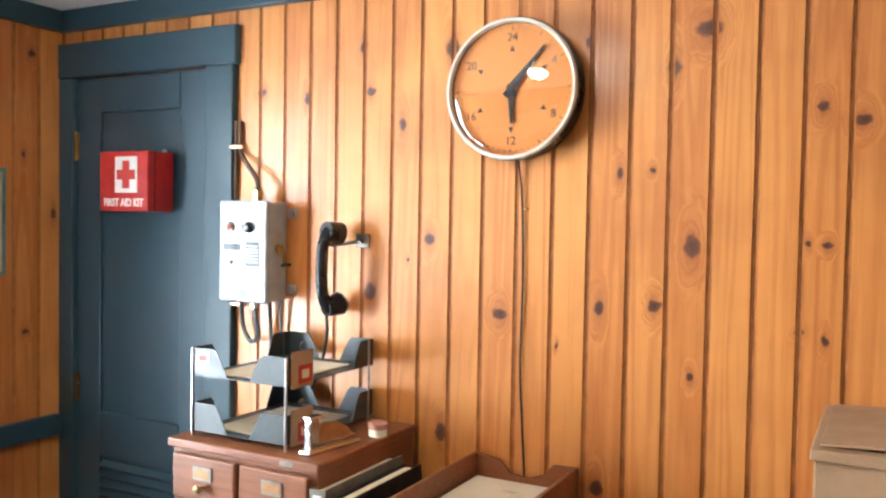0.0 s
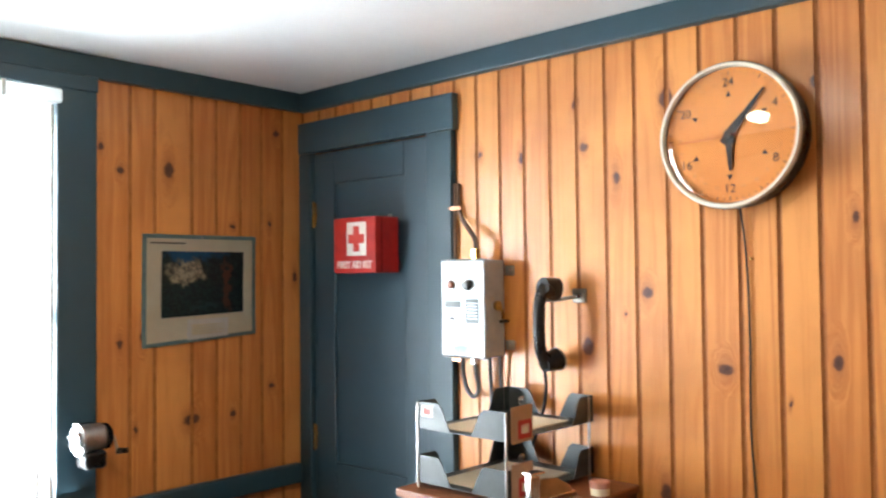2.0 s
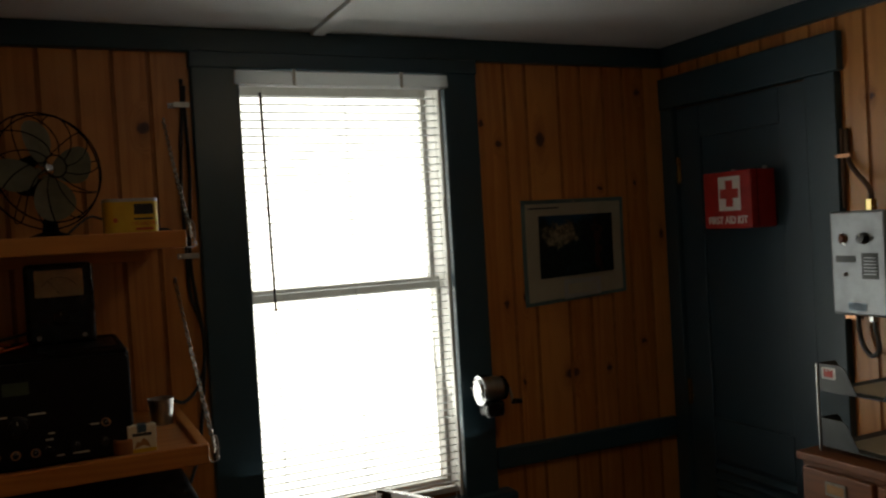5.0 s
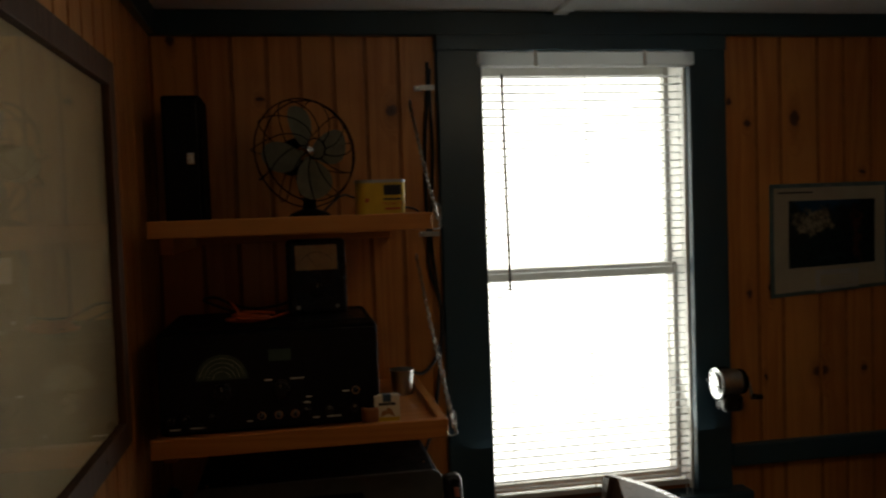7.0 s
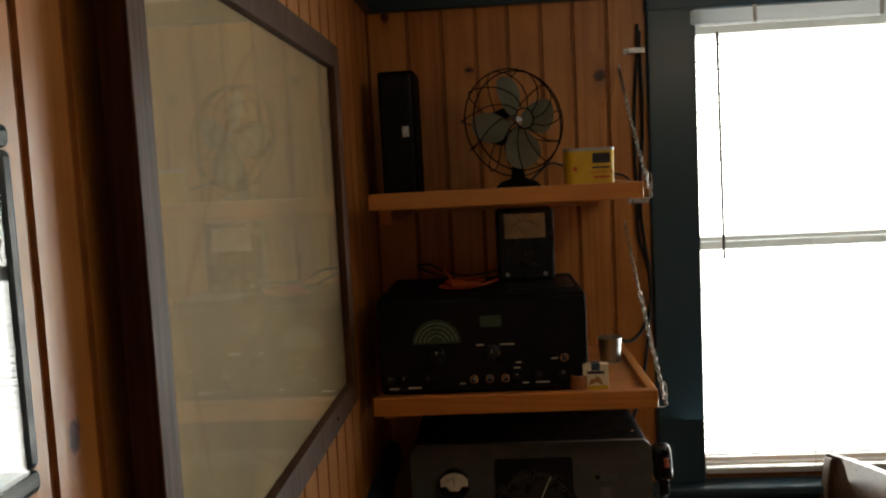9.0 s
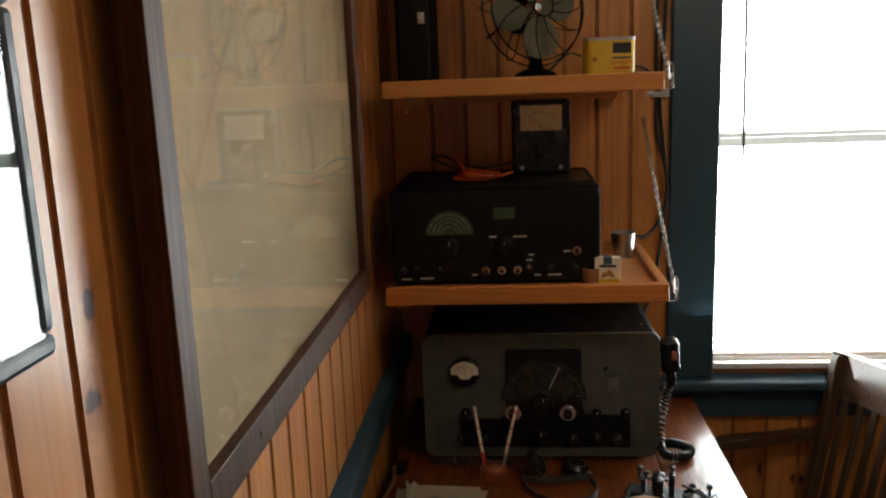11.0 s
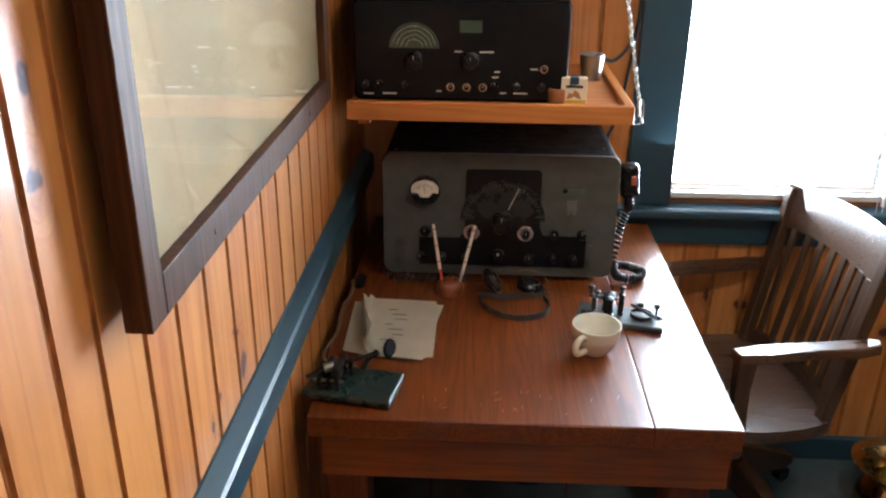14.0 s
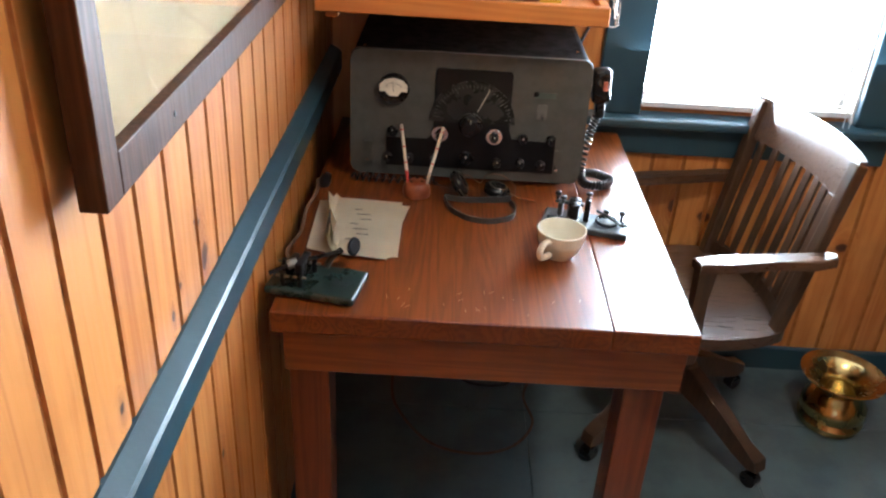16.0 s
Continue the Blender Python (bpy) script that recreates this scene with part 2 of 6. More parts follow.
grey_metal = surface("dark_grey_wrinkle_enamel", (0.076, 0.080, 0.073), (0.064, 0.067, 0.061), rough=0.5, gloss=0.3, bump=0.35, fine=1100)
panel_black = surface("gloss_black_panel", (0.006, 0.006, 0.007), rough=0.30, bump=0.05, gloss=0.2)
bakelite = surface("black_bakelite", (0.007, 0.007, 0.008), rough=0.25, bump=0.03, gloss=0.35)
chrome = surface("chrome", (0.80, 0.81, 0.82), (0.66, 0.67, 0.68), rough=0.12, metal=1.0, bump=0.03)
steel = surface("dull_steel", (0.50, 0.50, 0.49), (0.38, 0.38, 0.37), rough=0.30, metal=1.0, bump=0.08)
nickel = surface("worn_nickel", (0.33, 0.30, 0.25), (0.22, 0.19, 0.15), rough=0.36, metal=1.0, bump=0.08)
tray_mark = surface("dim_dial_print", (0.16, 0.17, 0.15), rough=0.6, bump=0.0)
gunmetal = surface("dark_gunmetal", (0.10, 0.10, 0.10), (0.06, 0.06, 0.06), rough=0.38, metal=0.8, bump=0.08)
brass = surface("tarnished_brass", (0.56, 0.42, 0.18), (0.36, 0.26, 0.10), rough=0.18, metal=1.0, scale=14, bump=0.06)
copper = surface("copper_strap", (0.78, 0.40, 0.24), rough=0.3, metal=1.0)
silver_paint = surface("aluminium_grey_paint", (0.38, 0.42, 0.45), (0.33, 0.36, 0.39), rough=0.32, metal=0.25, bump=0.12, fine=300)
tray_metal = surface("olive_grey_tray_enamel", (0.026, 0.036, 0.038), (0.020, 0.028, 0.030), rough=0.35, bump=0.1)
red_enamel = surface("red_enamel", (0.42, 0.018, 0.014), (0.34, 0.014, 0.012), rough=0.30, bump=0.12, coat=0.2)
white_paint = surface("white_paint", (0.80, 0.79, 0.76), (0.74, 0.73, 0.70), rough=0.45, bump=0.05)
red_paint = surface("red_print", (0.50, 0.03, 0.02), rough=0.5, bump=0.0)
paper = surface("cream_paper", (0.82, 0.76, 0.60), (0.76, 0.69, 0.53), rough=0.8, scale=12, bump=0.1)
ink = surface("dark_ink", (0.035, 0.033, 0.035), rough=0.7, bump=0.0)
ceramic = surface("cream_glazed_china", (0.74, 0.70, 0.58), (0.70, 0.65, 0.53), rough=0.12, bump=0.03, coat=0.4)
kraft = surface("kraft_cardboard", (0.44, 0.28, 0.16), (0.38, 0.24, 0.135), rough=0.8, scale=9, bump=0.2)
cable_black = surface("black_cable", (0.012, 0.012, 0.013), rough=0.4, bump=0.05)
cable_brown = surface("brown_cloth_cable", (0.13, 0.075, 0.045), rough=0.8, bump=0.3, fine=800)
cable_grey = surface("grey_rubber_cable", (0.10, 0.10, 0.095), rough=0.5, bump=0.1)
# the dial's orange paints in the pine wall reflected by the clock glass
clock_face = surface("reflection_tinted_dial", (0.66, 0.245, 0.045), (0.60, 0.21, 0.038), rough=0.5, scale=5, bump=0.02)
cream_rim = surface("cream_enamel_rim", (0.80, 0.76, 0.66), rough=0.25, bump=0.02)
dial_green = surface("green_dial_scale", (0.05, 0.085, 0.05), (0.038, 0.065, 0.04), rough=0.35, bump=0.0)
meter_white = surface("meter_card", (0.78, 0.75, 0.64), rough=0.5, bump=0.0)
fan_blade = surface("grey_green_fan_blade", (0.27, 0.26, 0.17), (0.21, 0.20, 0.13), rough=0.35, bump=0.05)
yellow_tin = surface("yellow_lithographed_tin", (0.72, 0.46, 0.035), (0.64, 0.40, 0.03), rough=0.35, bump=0.05)
orange_red = surface("orange_red_print", (0.62, 0.10, 0.03), rough=0.5, bump=0.0)
tan_print = surface("tan_print", (0.42, 0.20, 0.07), rough=0.5, bump=0.0)
dark_blue = surface("dark_blue_paper", (0.03, 0.08, 0.13), rough=0.6, bump=0.0)
teal_border = surface("teal_binding", (0.20, 0.33, 0.34), rough=0.6, bump=0.05)
red_wire = surface("red_orange_wire", (0.55, 0.09, 0.02), rough=0.4, bump=0.0)
key_green = surface("dark_green_crackle_base", (0.016, 0.034, 0.030), (0.011, 0.024, 0.022), rough=0.25, bump=0.15, fine=900)
red_brown = surface("red_brown_turned_wood", (0.26, 0.07, 0.025), (0.17, 0.042, 0.016), rough=0.3, bump=0.1)
amber_wood = surface("amber_wooden_jar", (0.32, 0.12, 0.04), rough=0.35, bump=0.1)
blind_white = slat_white("white_vinyl_slat")
glass_clear = clear_pane("window_glass")
glass_map = clear_pane("framed_glass", 0.03)
glass_dome = clear_pane("clock_glass", 0.06)
old_map = map_paper("old_map_paper")
lamp_glass = glowing("lit_lamp_glass", (1.0, 0.86, 0.66), 240.0)
overcast = glowing("overcast_sky_glow", (0.82, 0.93, 1.0), 110.0)
gap_shade = surface("wall_gap_shade", (0.01, 0.01, 0.01), rough=0.9)


# ---- building helpers ----
def root_of(ob):
    while ob.parent:
        ob = ob.parent
    return ob


def thing(name, base, label, category, group=""):
    ob = new(name)
    ob.empty_display_size = 0.05
    ob.location = base
    return tagged(ob, label, category, group)


def part(name, bm, material, parent=None, label="", smooth=True):
    """Links a bmesh, in world coordinates, as one mesh object under its thing or part."""
    if parent is not None:
        bmesh.ops.translate(bm, verts=bm.verts, vec=-root_of(parent).location)
    bmesh.ops.recalc_face_normals(bm, faces=bm.faces)
    bm.faces.index_update()
    # broad flat faces beside narrow rounded edges keep their own normal
    flat = []
    for f in bm.faces:
        near = [g.calc_area() for e in f.edges for g in e.link_faces if g is not f and 0.05 < e.calc_face_angle(0) < 0.61]
        if near and f.calc_area() > 4 * min(near):
            flat.append(f.index)
    me = bpy.data.meshes.new(name)
    bm.to_mesh(me)
    bm.free()
    me.materials.append(material)
    if smooth:
        me.shade_smooth()
        me.set_sharp_from_angle(angle=radians(35))
        for n in flat:
            me.polygons[n].use_smooth = False
    ob = new(name, me)
    if parent is not None:
        ob.parent = parent
    return tagged(ob, label)


def structure(name, bm, material, label=""):
    return tagged(part(name, bm, material), label, kind="structure")


def box(a, b, bevel=0.0, bm=None, seg=2, turn=None):
    bm = bm or bmesh.new()
    made = bmesh.ops.create_cube(bm, size=1)["verts"]
    for v in made:
        v.co = Vector([a[i] + (v.co[i] + 0.5) * (b[i] - a[i]) for i in range(3)])
    if turn is not None:
        bmesh.ops.transform(bm, matrix=turn, verts=made)
    if bevel:
        edges = list({e for v in made for e in v.link_edges})
        bmesh.ops.bevel(bm, geom=edges, offset=bevel, segments=seg, affect="EDGES", profile=0.5)
    return bm


def rod(p, q, r, r2=None, seg=16, bm=None, cap=True):
    """A round bar or cone from p to q."""
    bm = bm or bmesh.new()
    p, q = Vector(p), Vector(q)
    m = Matrix.Translation((p + q) / 2) @ (q - p).to_track_quat("Z", "Y").to_matrix().to_4x4()
    bmesh.ops.create_cone(bm, cap_ends=cap, segments=seg, radius1=r, radius2=r if r2 is None else r2, depth=(q - p).length, matrix=m)
    return bm


def lathe(profile, m=None, seg=32, bm=None):
    """Turns (radius, height) pairs round z, at the pose m."""
    bm = bm or bmesh.new()
    m = m or Matrix()
    rings = []
    for r, z in profile:
        if r < 1e-6:
            rings.append([bm.verts.new(m @ Vector((0, 0, z)))] * seg)
        else:
            rings.append([bm.verts.new(m @ Vector((r * math.cos(2 * math.pi * k / seg), r * math.sin(2 * math.pi * k / seg), z))) for k in range(seg)])
    for a, b in zip(rings, rings[1:]):
        for k in range(seg):
            quad = [a[k], a[(k + 1) % seg], b[(k + 1) % seg], b[k]]
            quad = [v for n, v in enumerate(quad) if v not in quad[:n]]
            if len(quad) > 2:
                bm.faces.new(quad)
    return bm


def smooth_line(points, steps=8):
    """A Catmull-Rom line through points."""
    pts = [Vector(p) for p in points]
    pts = [2 * pts[0] - pts[1], *pts, 2 * pts[-1] - pts[-2]]
    out = []
    for a, b, c, d in zip(pts, pts[1:], pts[2:], pts[3:]):
        for k in range(steps):
            t = k / steps
            out.append(0.5 * (2 * b + (c - a) * t + (2 * a - 5 * b + 4 * c - d) * t * t + (3 * b - a - 3 * c + d) * t**3))
    return out + [pts[-2]]


def tube(points, r, seg=8, bm=None, steps=8, closed=False):
    """A round cable along a smooth line; a closed one is taken as it is."""
    bm = bm or bmesh.new()
    line = [Vector(p) for p in points] if closed or steps == 0 else smooth_line(points, steps)
    n, rings, side = len(line), [], None
    for k, p in enumerate(line):
        way = (line[(k + 1) % n] - line[k - 1]) if closed else (line[min(k + 1, n - 1)] - line[max(k - 1, 0)])
        way.normalize()
        if side is None:
            side = way.orthogonal()
        side = (side - way * side.dot(way)).normalized()
        up = way.cross(side)
        rings.append([bm.verts.new(p + r * (math.cos(a) * side + math.sin(a) * up)) for a in [2 * math.pi * j / seg for j in range(seg)]])
    pairs = list(zip(rings, rings[1:])) + ([(rings[-1], rings[0])] if closed else [])
    for a, b in pairs:
        for j in range(seg):
            bm.faces.new((a[j], a[(j + 1) % seg], b[(j + 1) % seg], b[j]))
    if not closed:
        bm.faces.new(rings[0])
        bm.faces.new(rings[-1])
    return bm


def plate(outline, a, b, m=None, bevel=0.0, bm=None):
    """A flat piece: the outline in x and y, from height a to b, at the pose m."""
    bm = bm or bmesh.new()
    m = m or Matrix()
    low = [bm.verts.new(m @ Vector((x, y, a))) for x, y in outline]
    high = [bm.verts.new(m @ Vector((x, y, b))) for x, y in outline]
    bm.faces.new(low[::-1])
    top = bm.faces.new(high)
    for k in range(len(outline)):
        j = (k + 1) % len(outline)
        bm.faces.new((low[k], low[j], high[j], high[k]))
    if bevel:
        bmesh.ops.bevel(bm, geom=list(top.edges), offset=bevel, segments=2, affect="EDGES", profile=0.5)
    return bm


def rounded(w, h, r, seg=5):
    """A rectangle's outline, centred, with round corners."""
    out = []
    for cx, cy, a0 in ((w / 2 - r, h / 2 - r, 0), (-w / 2 + r, h / 2 - r, 90), (-w / 2 + r, -h / 2 + r, 180), (w / 2 - r, -h / 2 + r, 270)):
        out += [(cx + r * math.cos(radians(a0 + 90 * k / seg)), cy + r * math.sin(radians(a0 + 90 * k / seg))) for k in range(seg + 1)]
    return out


def disc(r, seg=32, a0=0.0, a1=360.0):
    full = a1 - a0 >= 360
    n = seg if full else seg + 1
    return [(r * math.cos(radians(a0 + (a1 - a0) * k / seg)), r * math.sin(radians(a0 + (a1 - a0) * k / seg))) for k in range(n)]


def lettering(body, size, m, depth=0.0004, bold=0.0):
    """Raised letters as a bmesh, centred, in the plane x y of the pose m."""
    cu = bpy.data.curves.new("letters", "FONT")
    cu.body, cu.size, cu.extrude, cu.align_x, cu.align_y = body, size, depth, "CENTER", "CENTER"
    cu.offset = bold
    ob = new("letters", cu)
    me = bpy.data.meshes.new_from_object(ob.evaluated_get(bpy.context.evaluated_depsgraph_get()))
    bpy.data.objects.remove(ob)
    bpy.data.curves.remove(cu)
    bm = bmesh.new()
    bm.from_mesh(me)
    bpy.data.meshes.remove(me)
    bmesh.ops.transform(bm, matrix=m, verts=bm.verts)
    return bm


# Frames of reference on the walls: local x to the right as one faces the wall, local y up, local z out of the wall.
def on_east(y, z, x=2.27):
    return Matrix(((0, 0, -1, x), (-1, 0, 0, y), (0, 1, 0, z), (0, 0, 0, 1)))


def on_north(x, z, y=2.256):
    return Matrix(((1, 0, 0, x), (0, 0, -1, y), (0, 1, 0, z), (0, 0, 0, 1)))


def on_west(y, z, x=0.0):
    return Matrix(((0, 0, 1, x), (1, 0, 0, y), (0, 1, 0, z), (0, 0, 0, 1)))


# ---- the room's shell ----
EAST, NORTH, SOUTH, CEIL = 2.27, 2.256, -1.80, 2.185
WOOD_TOP, BACK = 2.122, 0.016

structure("floor", box((-0.2, SOUTH - 0.2, -0.12), (EAST + 0.2, NORTH + 0.2, -0.004)), floor_paint, "worn grey-blue painted floor")
bm = box((-0.2, SOUTH - 0.2, CEIL), (EAST + 0.2, NORTH + 0.2, CEIL + 0.12))
for x in (1.07,):
    box((x - 0.02, SOUTH, CEIL - 0.012), (x + 0.02, NORTH - 0.03, CEIL + 0.01), 0.003, bm)
structure("ceiling", bm, plaster, "white painted ceiling with a batten")
structure("ground", box((-60, -60, -0.6), (60, 60, -0.5)), surface("grass_and_gravel", (0.12, 0.14, 0.07), (0.2, 0.18, 0.13), rough=0.9, scale=0.5), "grassy ground outside")

structure("backdrop", box((-3.5, 4.2, -0.4), (6.0, 4.3, 7.5)), overcast, "plain bright overcast sky outside the window")

WX0, WX1, WZ0, WZ1 = 0.845, 1.450, 0.845, 2.080
bm = box((-0.2, NORTH + BACK, 0), (WX0, NORTH + 0.16, CEIL))
box((WX1, NORTH + BACK, 0), (EAST + 0.2, NORTH + 0.16, CEIL), bm=bm)
box((WX0, NORTH + BACK, 0), (WX1, NORTH + 0.16, WZ0), bm=bm)
box((WX0, NORTH + BACK, WZ1), (WX1, NORTH + 0.16, CEIL), bm=bm)
wall_north = structure("wall_north", bm, groove, "knotty pine board wall with a window")

DY0, DY1, DZ = 1.660, 2.192, 1.980
bm = box((EAST + BACK, SOUTH, 0), (EAST + 0.16, DY0, CEIL))
box((EAST + BACK, DY0, DZ), (EAST + 0.16, DY1, CEIL), bm=bm)
box((EAST + BACK, DY1, 0), (EAST + 0.16, NORTH + BACK, CEIL), bm=bm)
box((EAST + 0.12, DY0, 0), (EAST + 0.16, DY1, DZ), bm=bm)
wall_east = structure("wall_east", bm, groove, "knotty pine board wall with a closet door")
wall_west = structure("wall_west", box((-0.2, SOUTH, 0), (-BACK, NORTH + BACK, CEIL)), groove, "knotty pine board wall")

SX0, SX1, SZ0, SZ1 = 0.10, 0.96, 0.95, 2.05
bm = box((-0.2, SOUTH - 0.14, 0), (SX0, SOUTH, CEIL))
box((SX1, SOUTH - 0.14, 0), (EAST + 0.2, SOUTH, CEIL), bm=bm)
box((SX0, SOUTH - 0.14, 0), (SX1, SOUTH, SZ0), bm=bm)
box((SX0, SOUTH - 0.14, SZ1), (SX1, SOUTH, CEIL), bm=bm)
wall_south = structure("wall_south", bm, wood("pine_south", PINE_LIGHT, PINE_DARK, 2, coat=0.2), "plain pine wall with a window opening")


def trim(name, a, b, bevel=0.004, label="blue-grey painted wooden trim"):
    return structure(name, box(a, b, bevel), trim_paint, label)


# crown boards under the ceiling, chair rails, baseboards
trim("crown_trim_north", (-0.01, NORTH - 0.022, WOOD_TOP), (EAST - 0.024, NORTH + 0.01, CEIL))
trim("crown_trim_east", (EAST - 0.024, SOUTH, WOOD_TOP), (EAST + 0.01, NORTH - 0.001, CEIL))
trim("crown_trim_west", (-0.01, SOUTH, WOOD_TOP), (0.022, NORTH - 0.023, CEIL))
trim("chair_rail_north", (1.556, NORTH - 0.026, 0.892), (EAST - 0.026, NORTH + 0.002, 0.956), 0.006)
rail_profile = [(-0.002, 0.902), (0.026, 0.902), (0.030, 0.906), (0.030, 0.952), (0.026, 0.958), (0.004, 0.971), (-0.002, 0.971)]
structure("chair_rail_west", plate(rail_profile, 0.0, NORTH - 0.002 - SOUTH, Matrix(((1, 0, 0, 0), (0, 0, 1, SOUTH), (0, 1, 0, 0), (0, 0, 0, 1)))), trim_paint, "blue-grey painted wooden chair rail")
trim("baseboard_north", (0.03, NORTH - 0.018, -0.004), (EAST - 0.018, NORTH + 0.002, 0.078))
trim("baseboard_west", (-0.002, SOUTH, -0.004), (0.018, NORTH - 0.018, 0.078))
trim("baseboard_east", (EAST - 0.018, SOUTH, -0.004), (EAST + 0.002, DY0 - 0.105, 0.078))

# ---- the window ----
win = structure("window_1", box((0.727, NORTH - 0.024, 0.832), (WX0 + 0.006, NORTH + 0.004, 2.098), 0.005), trim_paint, "double-hung window with blue-grey casing and white blind")
win["category"] = "window"
part("casing", box((WX1 - 0.006, NORTH - 0.024, 0.832), (1.553, NORTH + 0.004, 2.098), 0.005), trim_paint, win)
part("head_casing", box((0.725, NORTH - 0.028, 2.0805), (1.555, NORTH + 0.004, WOOD_TOP + 0.002), 0.004), trim_paint, win)
part("window_sill", box((0.700, NORTH - 0.062, 0.806), (1.600, NORTH + 0.060, 0.832), 0.008), trim_paint, win)
part("apron", box((0.727, NORTH - 0.020, 0.717), (1.553, NORTH + 0.002, 0.8065), 0.005), trim_paint, win)
for n, (a, b) in enumerate((((WX0, NORTH + 0.004, WZ0 - 0.012), (WX0 + 0.012, NORTH + 0.15, WZ1)), ((WX1 - 0.012, NORTH + 0.004, WZ0 - 0.012), (WX1, NORTH + 0.15, WZ1)), ((WX0 + 0.012, NORTH + 0.004, WZ1 - 0.012), (WX1 - 0.012, NORTH + 0.15, WZ1)))):
    part("jamb", box(a, b), white_paint, win)
RAIL = 1.468
for name, z0, z1, y in (("lower_sash", WZ0 - 0.01, RAIL + 0.018, NORTH + 0.070), ("upper_sash", RAIL - 0.018, WZ1 - 0.012, NORTH + 0.106)):
    bm = box((WX0 + 0.012, y, z0), (WX0 + 0.024, y + 0.034, z1), 0.003)
    box((WX1 - 0.024, y, z0), (WX1 - 0.012, y + 0.034, z1), 0.003, bm)
    box((WX0 + 0.024, y, z0), (WX1 - 0.024, y + 0.034, z0 + 0.036), 0.003, bm)
    box((WX0 + 0.024, y, z1 - 0.036), (WX1 - 0.024, y + 0.034, z1), 0.003, bm)
    sash = part(name, bm, white_paint, win)
    pane = part("pane", box((WX0 + 0.022, y + 0.015, z0 + 0.034), (WX1 - 0.022, y + 0.018, z1 - 0.034)), glass_clear, sash, "clear window pane")
    pane.visible_shadow = False

blind = thing("venetian_blind", (1.147, NORTH + 0.02, 2.03), "white venetian blind lowered over the bright window", "blind")
part("headrail", box((0.838, NORTH - 0.040, 2.038), (1.452, NORTH + 0.006, 2.074), 0.004), blind_white, blind)
for x in (0.99, 1.30):
    part("bracket", box((x, NORTH - 0.043, 2.034), (x + 0.010, NORTH - 0.0405, 2.078), 0.001), white_paint, blind)
part("bottom_rail", box((WX0 + 0.016, NORTH + 0.004, 0.846), (WX1 - 0.016, NORTH + 0.030, 0.862), 0.003), white_paint, blind)
bm = bmesh.new()
prof = [(-0.0080, -0.0014), (-0.004, 0.0002), (0.0, 0.0008), (0.004, 0.0002), (0.0080, -0.0014)]
for lift in (0.0003, -0.0003):
    rows = [[bm.verts.new((x, c * 0.995 + h * 0.10, -c * 0.10 + h * 0.995)) for c, h in [(c_, h_ + lift) for c_, h_ in prof]] for x in (-0.292, 0.292)]
    for a in range(4):
        bm.faces.new((rows[0][a], rows[0][a + 1], rows[1][a + 1], rows[1][a]))
slat_mesh = bpy.data.meshes.new("slat")
bm.to_mesh(slat_mesh)
bm.free()
slat_mesh.materials.append(blind_white)
z = 0.876
while z < 2.02:
    s = new("slat", slat_mesh)
    s.parent = blind
    s.location = (0.0, NORTH + 0.017 - blind.location.y, z - blind.location.z)
    z += 0.0215
for x in (0.915, 1.147, 1.380):
    part("ladder_cord", rod((x, NORTH + 0.003, 0.85), (x, NORTH + 0.003, 2.03), 0.0011, seg=6), white_paint, blind)
part("tilt_wand", rod((0.908, NORTH - 0.034, 1.435), (0.900, NORTH - 0.040, 2.015), 0.0036, seg=6), cable_grey, blind, "clear grey tilt wand")
for dx in (0.0, 0.012):
    part("pull_cord", tube([(1.405 + dx, NORTH - 0.03, 2.02), (1.407 + dx, NORTH - 0.034, 1.4), (1.404 + dx * 1.4, NORTH - 0.036, 0.76 + dx)], 0.0012, 5), white_paint, blind)

# ---- the closet door ----
door = structure("door_1", box((EAST + 0.006, DY0 + 0.003, 0.008), (EAST + 0.040, DY1 - 0.003, DZ - 0.004)), door_paint, "closed blue-grey painted closet door with louvres")
door["category"] = "door"
X = EAST + 0.0
def door_rail(name, y0, y1, z0, z1):
    return part(name, box((X - 0.004, y0, z0), (EAST + 0.0065, y1, z1), 0.003), door_paint, door)
door_rail("stile", DY0 + 0.003, DY0 + 0.105, 0.008, DZ - 0.004)
door_rail("stile", DY1 - 0.105, DY1 - 0.003, 0.008, DZ - 0.004)
door_rail("top_rail", DY0 + 0.1055, DY1 - 0.1055, 1.872, DZ - 0.004)
door_rail("lock_rail", DY0 + 0.1055, DY1 - 0.1055, 0.842, 0.975)
door_rail("bottom_rail", DY0 + 0.1055, DY1 - 0.1055, 0.008, 0.20)
for k in range(22):
    zc = 0.215 + 0.029 * k
    part("louvre", box((-0.019, DY0 + 0.1055, -0.003), (0.019, DY1 - 0.1055, 0.003), 0.001, turn=Matrix.Translation((X + 0.006, 0, zc)) @ Matrix.Rotation(radians(-42), 4, "Y")), door_paint, door)
for z0, z1 in ((1.735, 1.815), (1.005, 1.085)):
    hinge = part("hinge", box((X - 0.0075, DY1 - 0.014, z0), (X - 0.004, DY1 + 0.004, z1), 0.001), brass, door, "worn brass hinge")
    part("hinge_pin", rod((X - 0.009, DY1 - 0.003, z0 - 0.004), (X - 0.009, DY1 - 0.003, z1 + 0.004), 0.005, seg=10), brass, hinge)
trim("door_trim_south", (EAST - 0.020, DY0 - 0.100, -0.004), (EAST + 0.005, DY0, DZ), 0.004)
trim("door_trim_north", (EAST - 0.020, DY1, -0.004), (EAST + 0.005, NORTH - 0.002, DZ), 0.004)
trim("door_trim_head", (EAST - 0.024, DY0 - 0.112, DZ), (EAST + 0.005, NORTH - 0.002, 2.083), 0.004)
